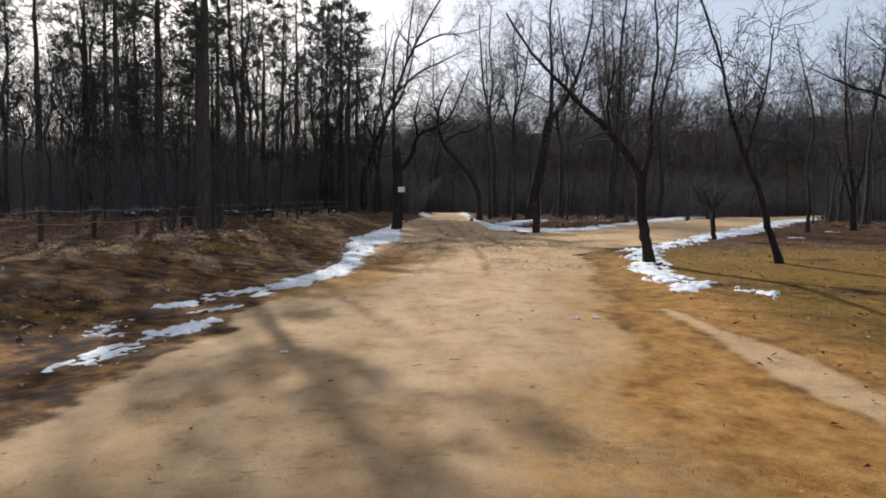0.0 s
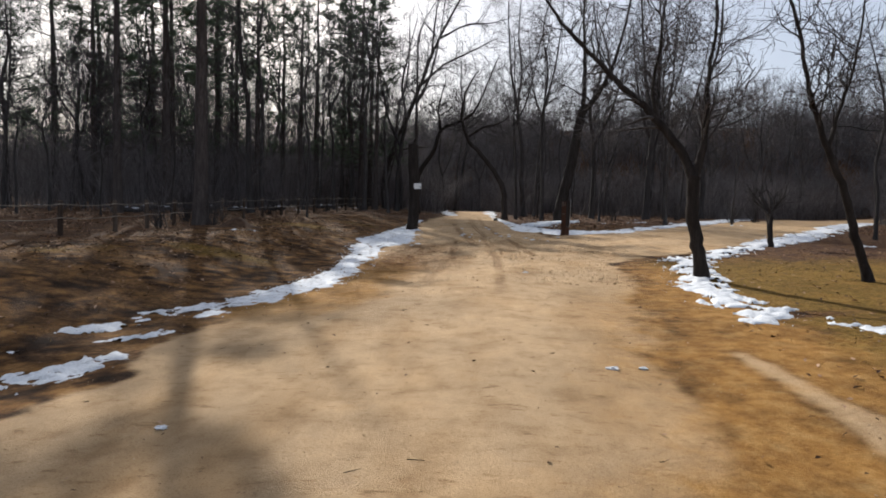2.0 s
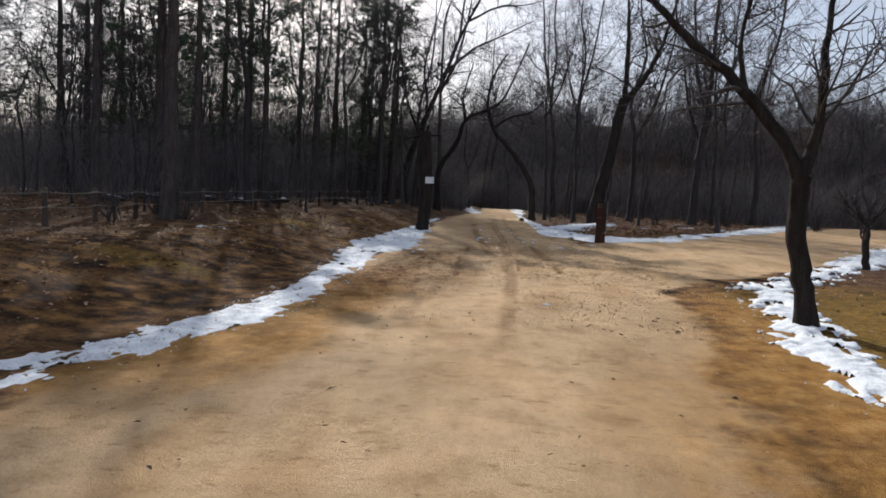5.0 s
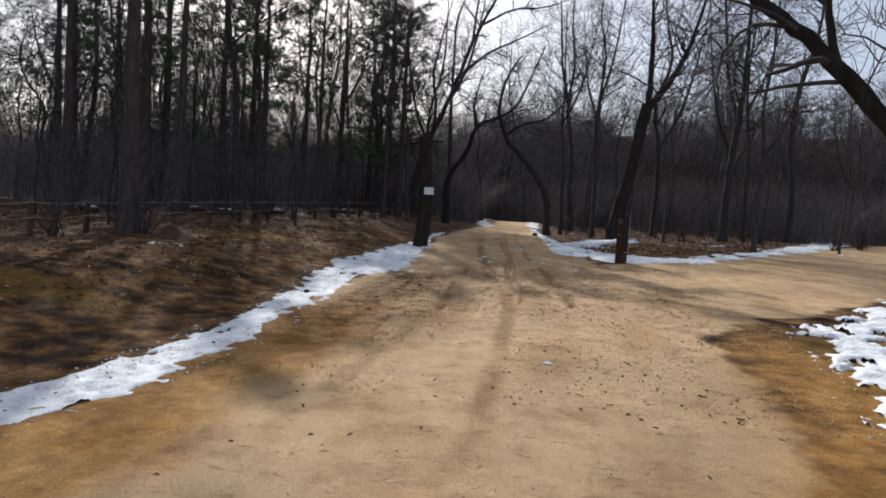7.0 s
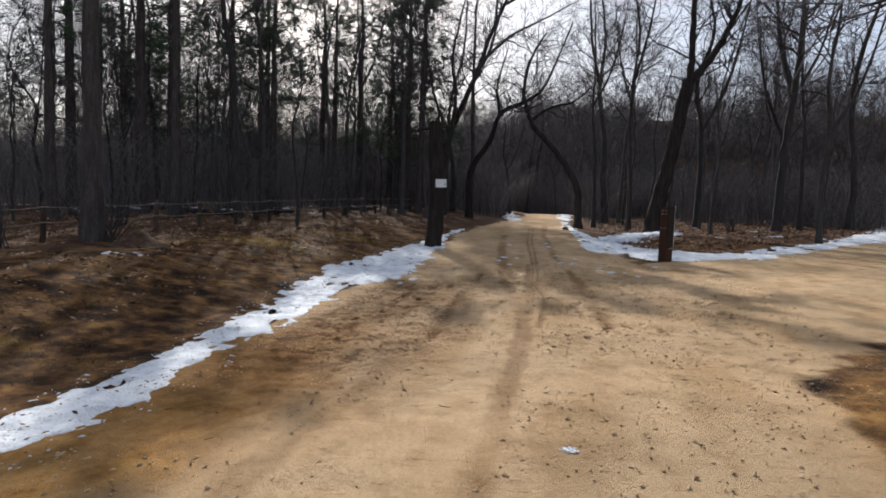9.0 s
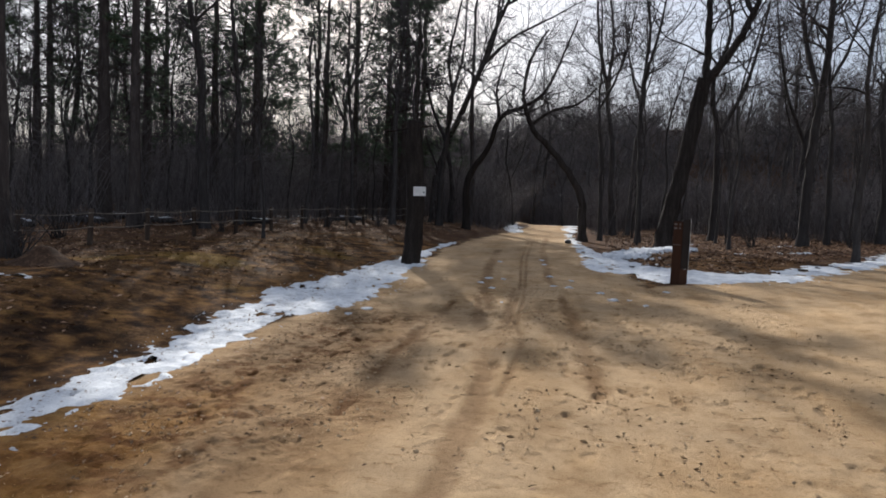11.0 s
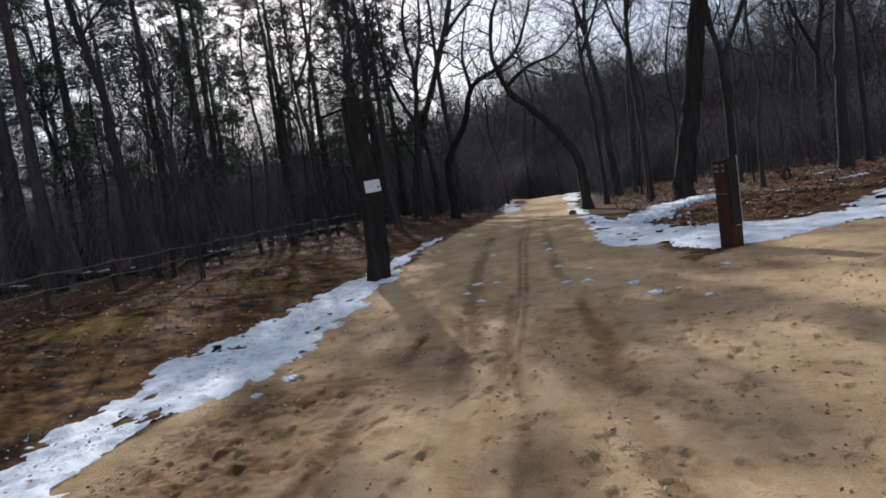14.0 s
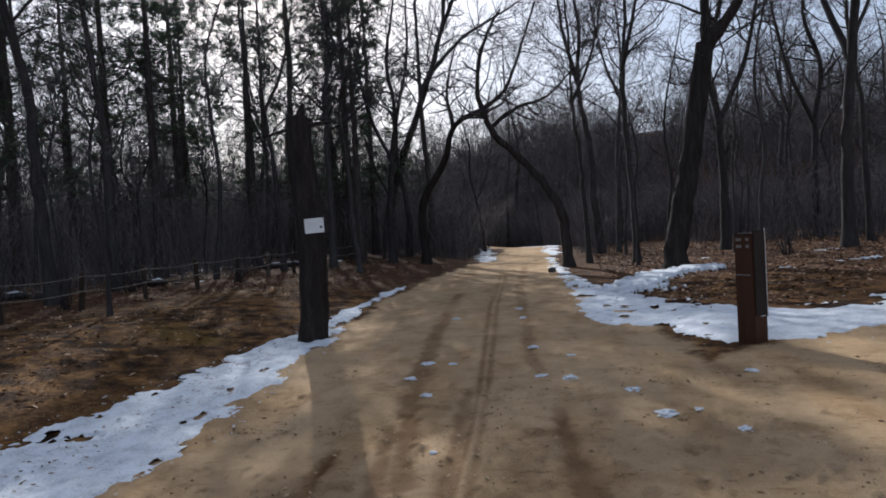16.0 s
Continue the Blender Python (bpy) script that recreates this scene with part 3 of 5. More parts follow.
def snow_bank(name, line, label, step=0.036, thick=0.042, seed=0, ragged=0.6, gaps=0.5, freq=1.0):
    pad = 0.9
    xs = np.arange(min(p[0] - p[2] for p in line) - pad, max(p[0] + p[2] for p in line) + pad, step)
    ys = np.arange(min(p[1] - p[2] for p in line) - pad, max(p[1] + p[2] for p in line) + pad, step)
    x, y = np.meshgrid(xs, ys)
    d, w = to_line(x, y, line)
    rx, ry = (x * 0.8 + y * 0.6) * freq, (y * 0.8 - x * 0.6) * freq
    edge = (fbm(rx * 1.1, ry * 1.1, seed, 5) - 0.5) * 1.4 + (fbm(rx * 4.3, ry * 4.3, seed + 5, 4) - 0.5) * 1.1 + (fbm(x * 10, y * 3.5, seed + 7, 4) - 0.5) * 0.8
    body = -d + edge * ragged * np.minimum(1, 0.45 + w)
    holes = smooth(0.66, 0.74, fbm(x * 0.9, y * 1.6, seed + 9, 3)) * gaps + smooth(0.68, 0.76, fbm(x * 4.5, y * 1.8, seed + 21, 4)) * 0.5
    body = body - holes
    h = thick * (1 - np.exp(-np.clip(body, 0, None) * 7)) + ((fbm(rx * 2.6, ry * 2.6, seed + 13) - 0.5) * 0.05 + (fbm(rx * 9, ry * 9, seed + 17, 3) - 0.5) * 0.06) * smooth(0, 0.2, body) - 0.012
    h = h - 0.05 * smooth(0.05, -0.12, body)
    keep = body > -0.06
    q = keep[:-1, :-1] & keep[:-1, 1:] & keep[1:, 1:] & keep[1:, :-1]
    i = np.arange(x.size).reshape(x.shape)
    f = np.stack([i[:-1, :-1][q], i[:-1, 1:][q], i[1:, 1:][q], i[1:, :-1][q]], -1)
    used, inv = np.unique(f, return_inverse=True)
    v = np.stack([x, y, land(x, y) + h], -1).reshape(-1, 3)[used]
    ob = new(name, quick_mesh(name, v, inv.reshape(f.shape), snow_mat, False))
    return tagged(ob, label, "snow", kind="stuff")


snow_bank("snow_bank", [(-2.95, 9.6, 0.28), (-2.75, 11, 0.40), (-2.4, 12.4, 0.44), (-2.38, 14.4, 0.42), (-2.65, 16, 0.42), (-2.82, 18, 0.42), (-3.1, 20.2, 0.52),
                        (-2.95, 21.6, 0.9), (-2.95, 23, 0.88), (-2.95, 24.8, 0.66), (-2.95, 26.5, 0.58), (-3.1, 28, 0.34), (-3.3, 30, 0.22), (-3.3, 34, 0.18)],
          "long ragged strip of old snow along the track", seed=101, gaps=0.1, ragged=0.42)
snow_bank("snow_bank", [(-3.6, 9.2, 0.14), (-3.3, 10.0, 0.22), (-3.05, 11, 0.24)], "melting snow strip beside the sandy track", seed=111, freq=1.8, ragged=0.8)
snow_bank("snow_patch", [(-4.0, 8.35, 0.15), (-3.75, 8.75, 0.17)], "small melting patch of snow on brown grass", seed=115, thick=0.05, freq=2.0, ragged=0.6)
snow_bank("snow_patch", [(-3.3, 8.05, 0.12), (-2.95, 8.35, 0.14)], "small melting patch of snow on brown grass", seed=116, thick=0.045, freq=2.4, ragged=0.6)
snow_bank("snow_patch", [(-3.12, 6.3, 0.12), (-2.86, 7.3, 0.13)], "thin broken snow patches on brown grass", seed=118, thick=0.035, ragged=0.95, freq=2.6, step=0.03)
snow_bank("snow_patch", [(-3.25, 5.0, 0.10), (-3.17, 5.65, 0.12), (-3.1, 6.0, 0.1)], "thin broken snow patches on brown grass", seed=119, thick=0.035, ragged=1.0, freq=2.6, step=0.03)
snow_bank("snow_patch", [(-3.9, 6.6, 0.08), (-3.95, 7.6, 0.10)], "thin broken snow patches on brown grass", seed=120, thick=0.035, ragged=1.0, freq=2.6, step=0.03)
snow_bank("snow_bank", [(4.1, 9.6, 0.36), (4.35, 10.1, 0.46), (4.2, 10.8, 0.36), (4.15, 11.7, 0.3), (4.35, 12.5, 0.36), (4.55, 14, 0.34), (5.2, 16.4, 0.5), (6.5, 18.1, 0.42), (8, 20.0, 0.42),
                        (10.5, 23.4, 0.55), (13, 27, 0.6)], "ragged snow heap curving round a tree by the track", seed=131, thick=0.065, gaps=0.3, freq=1.3, ragged=0.7)
snow_bank("snow_bank", [(13, 27, 0.6), (16, 31.6, 0.7), (20, 38, 0.8), (27, 48, 0.9)], "snow strip along the side track", seed=137, step=0.15)
snow_bank("snow_patch", [(4.85, 9.4, 0.17), (5.2, 9.1, 0.2)], "small snow patch on mossy grass", seed=133, thick=0.045, ragged=0.9, freq=2.2)
snow_bank("snow_bank", [(0.2, 45, 0.2), (0.75, 38, 0.24), (1.15, 34.5, 0.36), (1.7, 31.5, 0.6), (2.7, 28.3, 1.15), (3.9, 27.1, 1.3), (5.2, 27.3, 0.95), (7.0, 29.1, 0.55), (8.9, 31.0, 0.5), (11.4, 34.8, 0.7), (14.5, 41, 0.8), (19, 50, 0.9)],
          "broad snow bank rounding the fork of the track", seed=141, step=0.07, ragged=0.5)
snow_bank("snow_bank", [(2.4, 31.4, 0.5), (3.0, 33.2, 0.6), (3.6, 34.2, 0.6), (4.3, 34.6, 0.4)], "snow heap at the foot of a big tree", seed=146, thick=0.14, ragged=0.9)
snow_bank("snow_bank", [(-2.5, 44.5, 0.35), (-3.0, 48, 0.5), (-3.7, 53, 0.5), (-5, 60, 0.5)], "snow along the far track", seed=147, step=0.1)
snow_bank("snow_bank", [(0.3, 47, 0.35), (-0.2, 54, 0.45), (-0.3, 62, 0.6), (-2.5, 68, 0.9)], "snow along the far track", seed=149, step=0.12)
for i, (x, y, w) in enumerate([(7.8, 34, 0.45), (9.5, 33.2, 0.3), (6.0, 33.5, 0.2), (8.5, 37.5, 0.4), (12.5, 33.4, 0.3), (5.2, 38.2, 0.3), (-6.8, 19.6, 0.25), (16, 26, 0.4), (19, 29, 0.5), (12, 21.5, 0.25)]):
    snow_bank("snow_patch", [(x - w, y, w * 0.35), (x + w, y + 0.15, w * 0.35)], "leftover snow patch on leaf litter", seed=160 + 3 * i, step=0.06, thick=0.05, freq=1.8, ragged=0.8)
rng = np.random.default_rng(9)
for i in range(16):
    x, y = -10.5 - 14 * rng.random(), 24 + 26 * rng.random()
    w = rng.uniform(0.25, 0.8)
    snow_bank("snow_patch", [(x - w, y, 0.12), (x + w, y + rng.normal(0, 0.2), 0.14)], "leftover snow patch on the wood floor", seed=220 + 3 * i, step=0.08, thick=0.06, freq=1.6, ragged=0.8)

# ---- hand-placed trees ----


def rel(pts, foot):
    return [(p[0] - foot[0], p[1] - foot[1], p[2] - foot[2]) for p in pts]


def planted(name, pts_list, label, group, seed, **kw):
    x, y = pts_list[0][0][0][:2]
    foot = (x, y, z_at(x, y))
    return tree_from(name, foot, [(rel(p, foot), a, b) for p, a, b in pts_list], label, group, seed, **kw)


planted("bare_tree", [([(4.57, 13.3, 0.0), (4.43, 13.3, 0.64), (4.33, 13.3, 1.2), (4.32, 13.3, 1.78)], 0.116, 0.108),
                      ([(4.32, 13.3, 1.68), (4.08, 13.5, 2.29), (3.55, 13.75, 2.98), (3.08, 13.95, 3.46), (2.68, 14.1, 3.93), (2.32, 14.2, 4.29), (1.8, 14.3, 4.9), (1.3, 14.4, 5.7)], 0.092, 0.022),
                      ([(4.32, 13.3, 1.68), (4.46, 13.35, 2.25), (4.50, 13.4, 2.8), (4.52, 13.5, 3.5), (4.64, 13.6, 4.5), (4.55, 13.7, 5.8)], 0.078, 0.018),
                      ([(3.72, 13.66, 2.76), (3.62, 13.8, 3.4), (3.75, 13.9, 4.3), (3.7, 14.0, 5.2)], 0.045, 0.012)],
        "forked dark-barked bare tree standing in a ring of snow", "", 11, limbs=11, l2=5, l3=4, lens=(1.5, 0.8, 0.5), lo=0.2, thin=0.35, rise=0.05, crook=1.35)
planted("bare_tree", [([(7.24, 12.91, 0.0), (6.92, 12.91, 0.82), (6.71, 12.91, 1.54), (6.37, 12.91, 2.25), (6.17, 12.91, 2.78), (5.96, 12.91, 3.43), (5.74, 12.95, 4.4), (5.3, 13, 5.6)], 0.085, 0.02),
                      ([(6.37, 12.91, 2.25), (6.55, 13.0, 2.9), (6.8, 13.1, 3.8), (6.9, 13.1, 5)], 0.04, 0.012)],
        "slim leaning bare tree on mossy grass", "", 12, limbs=10, l2=5, l3=4, lens=(1.6, 0.9, 0.5), lo=0.15, thin=0.35, bare_trunk=False, rise=0.05, crook=1.35)
planted("sapling", [([(8.72, 20.4, 0.1), (8.66, 20.4, 0.7), (8.62, 20.4, 1.3)], 0.075, 0.07)],
        "short pollarded sapling with thin upright shoots", "", 13, limbs=14, l2=4, l3=2, lens=(1.3, 0.6, 0.3), lo=0.75, rise=0.14)
planted("bare_tree", [([(4.0, 36, 0.2), (4.2, 36, 1.49), (4.52, 36, 3.07), (4.82, 36, 5.07), (5.08, 36, 6.38)], 0.33, 0.24),
                      ([(5.08, 36, 6.2), (5.81, 36, 7.24), (6.34, 36, 8.29), (6.71, 36, 9.33), (7.2, 36, 11.5), (7.3, 36, 14)], 0.18, 0.03),
                      ([(5.08, 36, 6.2), (5.12, 36.1, 7.68), (5.04, 36.2, 9.39), (4.9, 36.2, 12), (5.0, 36.2, 15)], 0.16, 0.03)],
        "large leaning dark-trunked bare tree in the track's fork", "", 14, limbs=13, l2=6, l3=5, lens=(2.8, 1.5, 0.8), lo=0.1, thin=0.32, rise=0.05, crook=1.3)
planted("bare_tree", [([(1.1, 38.8, 0.2), (0.9, 38.8, 2.06), (0.11, 38.8, 3.45), (-1.2, 38.8, 4.87), (-1.51, 38.8, 5.56), (-1.7, 38.8, 6.4), (-1.5, 38.8, 7.8), (-0.8, 38.7, 9)], 0.19, 0.04),
                      ([(-1.3, 38.8, 5.1), (-0.4, 38.9, 5.7), (0.6, 39, 6.0), (1.6, 39, 6.9)], 0.09, 0.02)],
        "crooked bare tree arching over the track", "", 15, limbs=12, l2=6, l3=5, lens=(2.4, 1.4, 0.8), lo=0.35, thin=0.35, bare_trunk=False, rise=0.05, crook=1.35)
planted("bare_tree", [([(-4.75, 42.6, 0.3), (-4.77, 42.6, 2.81), (-3.8, 42.6, 4.47), (-3.23, 42.6, 5.96), (-1.42, 42.6, 6.92), (-0.52, 42.6, 8.55), (0.2, 42.6, 10.5)], 0.2, 0.035),
                      ([(-3.3, 42.6, 5.8), (-3.5, 42.6, 7.4), (-3.0, 42.6, 9.4)], 0.1, 0.02)],
        "crooked bare tree bending across the track", "", 16, limbs=11, l2=6, l3=5, lens=(2.4, 1.4, 0.8), lo=0.35, thin=0.35, bare_trunk=False, rise=0.05, crook=1.35)
planted("bare_tree", [([(-8.4, 50, 0.3), (-8.4, 50, 3.15), (-7.7, 50, 5.5), (-6.63, 50, 8.1), (-5.8, 50, 10.2), (-4.97, 50, 12.6), (-3.2, 50, 16.2), (-1.9, 50, 18.2)], 0.27, 0.05),
                      ([(-5.8, 50, 10.2), (-4.0, 50, 11.8), (-2.0, 50, 12.8), (0.2, 50, 13.9)], 0.12, 0.025),
                      ([(-4.97, 50, 12.6), (-4.8, 50, 15), (-4.4, 50, 18)], 0.11, 0.025),
                      ([(-4.4, 50, 13.8), (-2.4, 50, 14.8), (-0.4, 50, 15.0), (1.6, 50, 15.6)], 0.09, 0.02)],
        "tall leaning bare tree reaching over the track", "", 17, limbs=9, l2=6, l3=5, lens=(3.0, 1.7, 0.9), lo=0.3, thin=0.35, bare_trunk=False, rise=0.05, crook=1.3)
planted("bare_tree", [([(17.75, 27.8, 0.2), (17.57, 27.8, 2.3), (17.2, 27.8, 4.3), (17.0, 27.8, 6.5)], 0.14, 0.03),
                      ([(17.6, 27.8, 1.7), (18.0, 27.9, 3), (18.2, 28, 5)], 0.08, 0.02), ([(17.6, 27.8, 1.5), (17.1, 27.6, 2.6), (16.5, 27.5, 4.2)], 0.07, 0.02)],
        "many-stemmed bare tree beside the side track", "", 18, limbs=9, l2=5, l3=4, lens=(2.0, 1.1, 0.6))
planted("bare_tree", [([(21.5, 29, 0.3), (21.3, 29, 3), (20.6, 29, 6), (20.2, 29, 9), (20.4, 29, 13)], 0.24, 0.04),
                      ([(20.8, 29, 5.2), (19.2, 28.6, 6.4), (17.4, 28.4, 6.9), (15.6, 28.2, 7.6)], 0.1, 0.02)],
        "tall bare tree with long level limbs", "", 19, limbs=12, l2=6, l3=5, lens=(3.0, 1.6, 0.8), thin=0.35, bare_trunk=False)

# the dead trunk with its notice
SNAG = (-2.78, 26.9, z_at(-2.78, 26.9))
snag = thing("dead_tree_trunk", SNAG, "broken dark tree trunk rising from the snow strip", "tree trunk")
rng = np.random.default_rng(21)
P = catmull([(-0.02, 0, -0.12), (0.05, 0, 0.5), (0.07, 0, 0.95), (0.06, 0, 1.8), (-0.01, 0, 2.7), (-0.03, 0, 3.3), (-0.02, 0, 3.55)], 5)
R = flare(P, np.linspace(0.235, 0.18, len(P)), 0.25, 0.4)
R[-1] = 0.02
v, f = tubes([(P, R)], 18)
v += ((np.stack([vnoise(v[:, 0] * 14 + 7 * k, v[:, 1] * 14 + v[:, 2] * 3, 70 + k) for k in range(3)], 1)) - 0.5) * np.array([0.05, 0.05, 0.03])
part("trunk", quick_mesh("trunk", v, f, bark_dark, False), None, snag)
st = [shoot(rng, (0.0, 0, 3.35), (-0.9, -0.15, 0.05), 0.75, 5, 0.035, 0.012, 0.08, 0.0), shoot(rng, (0.05, 0, 3.4), (0.6, 0.1, -0.12), 0.5, 5, 0.04, 0.015, 0.08, 0.0),
      shoot(rng, (-0.03, 0, 3.42), (0.12, 0.1, 1.0), 0.32, 5, 0.10, 0.03, 0.08, 0.0)]
for s in st:
    v, f = tubes([s], 7)
    part("broken_branch", quick_mesh("broken_branch", v, f, bark_dark, False), None, snag)
notice = thing("notice_plate", (SNAG[0] + 0.22, SNAG[1] - 0.215, 1.79), "small white square notice nailed to the dead trunk", "sign", turn=9)
bm = box(bmesh.new(), (0.30, 0.006, 0.225), (0, 0, 0), (0, -2, 0), 0.002)
part("plate", bm, sign_mat, notice)
part("printed_mark", box(bmesh.new(), (0.035, 0.003, 0.032), (0.105, -0.0048, -0.025)), black, notice, "small black printed square")
for dx, dz, w in ((-0.04, 0.03, 0.14), (-0.05, -0.01, 0.11), (-0.045, -0.045, 0.13)):
    part("text_line", box(bmesh.new(), (w, 0.002, 0.008), (dx, -0.0042, dz)), pale, notice, "faint printed line")
for dx in (-0.135, 0.135):
    for dz in (-0.095, 0.095):
        bm = bmesh.new()
        bmesh.ops.create_cone(bm, cap_ends=True, segments=8, radius1=0.005, radius2=0.004, depth=0.004, matrix=pose(dx, -0.005, dz, 90, 0, 0))
        part("nail", bm, steel, notice)
part("backing_batten", box(bmesh.new(), (0.05, 0.05, 0.2), (-0.10, 0.028, 0)), bark_dark, notice, "rough batten against the bark")

# the brown marker post at the fork
px, py = 3.37, 25.95
post = thing("marker_post", (px, py, z_at(px, py)), "brown square marker post standing at the snow's edge", "post", turn=-50)
part("body", box(bmesh.new(), (0.235, 0.235, 1.36), (0, 0, 0.62), (0, 0, 0), 0.006), post_wood, post)
part("cap", box(bmesh.new(), (0.245, 0.245, 0.018), (0, 0, 1.309), (0, 0, 0), 0.004), post_dark, post, "thin dark cap")
part("side_panel", box(bmesh.new(), (0.014, 0.205, 1.02), (0.1255, 0, 0.84), (0, 0, 0), 0.003), post_dark, post, "tall near-black panel")
part("panel_edge", box(bmesh.new(), (0.018, 0.006, 1.06), (0.1275, 0.1065, 0.84)), pale, post, "thin pale edging strip")
part("panel_foot", box(bmesh.new(), (0.018, 0.07, 0.008), (0.1280, 0.02, 0.325)), pale, post, "small pale tick")
for zc in (1.245, 1.165):
    for xc, w in ((-0.055, 0.075), (0.06, 0.042)):
        part("text_mark", box(bmesh.new(), (w, 0.004, 0.035), (xc, -0.1195, zc), (0, 0, 0), 0.001), faded, post, "pale worn lettering")
for xc, w in ((-0.065, 0.06), (0.0, 0.05), (0.06, 0.04)):
    part("text_mark", box(bmesh.new(), (w, 0.004, 0.018), (xc, -0.1195, 0.82), (0, 0, 0), 0.001), faded, post, "pale worn lettering")

# ---- pines ----
SIDE = "pines of the left wood"
lone = pine("pine_tree", (-9.05, 21.3, z_at(-9.05, 21.3)), 17, 0.215, 31, "tall straight pine trunk beside the rope fence", SIDE, first=0.55, spread=2.2, bough=1.2)
masters = [pine("pine_tree", (-9.8, 47.5, z_at(-9.8, 47.5)), 19, 0.24, 32, "dense dark green pine at the wood's edge", SIDE, 0.18, 3.9, 2.4),
           pine("pine_tree", (-14.2, 50.5, z_at(-14.2, 50.5)), 19.5, 0.25, 33, "dense dark green pine at the wood's edge", SIDE, 0.2, 3.7, 2.3),
           pine("pine_tree", (-17.5, 40, z_at(-17.5, 40)), 18.5, 0.23, 34, "tall dark pine in the shaded wood", SIDE, 0.32, 3.3, 1.8)]


def spread_copies(master, spots, rng, lo=0.85, hi=1.15):
    for x, y in spots:
        s = rng.uniform(lo, hi)
        copy_thing(master, pose(x, y, z_at(x, y), 0, 0, rng.uniform(0, 360)) @ Matrix.Diagonal((s, s, s * rng.uniform(0.9, 1.05), 1)))


rng = np.random.default_rng(44)
# several spots chosen so that their shade falls on the left meadow
pine_spots = [(-12.3, 51.5), (-17, 50.5), (-19.6, 47.5), (-21.8, 51.5), (-12.8, 55.5), (-24.5, 55), (-23.5, 39), (-31, 43), (-21, 33), (-29, 34), (-36, 37), (-15.8, 31), (-18.6, 36.5), (-24.5, 29.5), (-14.2, 38.5), (-10.2, 52.5), (-26, 47)]
# straight pines added for the trunk shadows they throw on track and bank
spread_copies(lone, [(-7.7, 42.9), (-13.5, 44.5), (-15.2, 26.2), (-12.9, 29.2), (-19.5, 24.5)], rng, 0.85, 0.95)
for i, s in enumerate(pine_spots):
    spread_copies(masters[i % 3], [s], rng)

# ---- the leafless wood ----
WOOD = "bare trees of the wood"
kinds = []
for i, (h, r, lean, fork) in enumerate([(15, 0.17, 0.06, 0), (15.5, 0.19, 0.05, 0.6), (12.5, 0.11, 0.10, 0), (14.5, 0.18, 0.08, 0.4), (13, 0.12, 0.06, 0.6), (10, 0.10, 0.14, 0.4), (17, 0.19, 0.05, 0), (9, 0.09, 0.18, 0.4)]):
    kinds.append((h, r, lean, fork, 300 + i))
BARE_LABELS = ["tall slender bare tree in the leafless wood", "tall forked bare tree in the leafless wood"]
first_spots = [(-11.2, 30.5), (2.45, 46.5), (3.9, 53.5), (11.5, 47), (10.8, 40.5), (8.5, 31.2), (14, 43.8), (-3.95, 54)]
bare = []
for (h, r, lean, fork, sd), (x, y) in zip(kinds, first_spots):
    bare.append(tree_from("bare_tree", (x, y, z_at(x, y)), wild_stem(sd, h, r, lean, fork), BARE_LABELS[1 if fork else 0], WOOD, sd, limbs=15 if not fork else 9, l2=6, l3=6, lens=(3.2, 1.7, 1.0), lo=0.2, trunk_mat=bark, sides=7, least=0.0075, thin=0.42, bare_trunk=False, rise=0.05, crook=1.3))
slim = [tree_from("sapling", (x, y, z_at(x, y)), wild_stem(sd, h, r, 0.04, 0), "slim bare sapling among leaf litter", "saplings of the wood", sd, limbs=9, l2=4, l3=3, lens=(1.5, 0.8, 0.5), lo=0.2, trunk_mat=bark, sides=6, least=0.006)
        for sd, h, r, x, y in ((401, 6.5, 0.05, -7.7, 28.3), (402, 5, 0.045, 12.5, 34.0), (403, 8, 0.06, 6.4, 39.5))]


def scatter(rng, count, x0, x1, y0, y1, keep, apart):
    out = []
    tries = 0
    while len(out) < count and tries < count * 60:
        tries += 1
        x, y = rng.uniform(x0, x1), rng.uniform(y0, y1)
        if keep(x, y) and all((x - a) ** 2 + (y - b) ** 2 > apart ** 2 for a, b in out):
            out.append((x, y))
    return out


def off_road(x, y, margin=1.5):
    a, b = np.array([x]), np.array([y])
    return min(to_line(a, b, MAIN)[0][0], to_line(a, b, BRANCH)[0][0]) > margin


rng = np.random.default_rng(55)
spots_left = scatter(rng, 58, -38, -10.5, 25, 68, lambda x, y: off_road(x, y) and x < -10.5 - max(0, 34 - y) * 0.35, 2.2)
spots_left = [p for i, p in enumerate(spots_left) if p[0] < -19 or i % 3 == 0]
# placed for the shadows they cast; the first blocks sun from the big fork tree
spots_side = [(1.8, 40.3), (-5.7, 37.2), (-7.8, 40), (-5.6, 47), (-6.1, 42.3), (-10.6, 36.5), (-9.6, 39.5), (-7.4, 45.2), (-11.8, 33.4)]
spots_mid = scatter(rng, 42, -9, 34, 37, 78, lambda x, y: off_road(x, y) and (x > 1.5 or y > 46), 2.4)
spots_right = scatter(rng, 34, 20, 60, 26, 70, lambda x, y: off_road(x, y, 2.0), 3.0)
for i, s in enumerate(spots_side):
    spread_copies(bare[(4, 2, 0, 1, 3, 2, 4, 7, 0)[i]], [s], rng, 0.85, 1.0)
for spots in (spots_left, spots_mid, spots_right):
    for s in spots:
        spread_copies(bare[int(rng.integers(0, len(bare)))], [s], rng, 0.72, 1.1)
sap_spots = scatter(rng, 26, -24, -9.8, 23, 50, off_road, 1.6) + scatter(rng, 34, 2.5, 34, 32, 62, lambda x, y: off_road(x, y, 1.2), 1.6) + [(3.2, 37.8), (2.6, 48.2), (19.7, 34.7), (14.5, 25.5), (23, 36), (26, 41)]
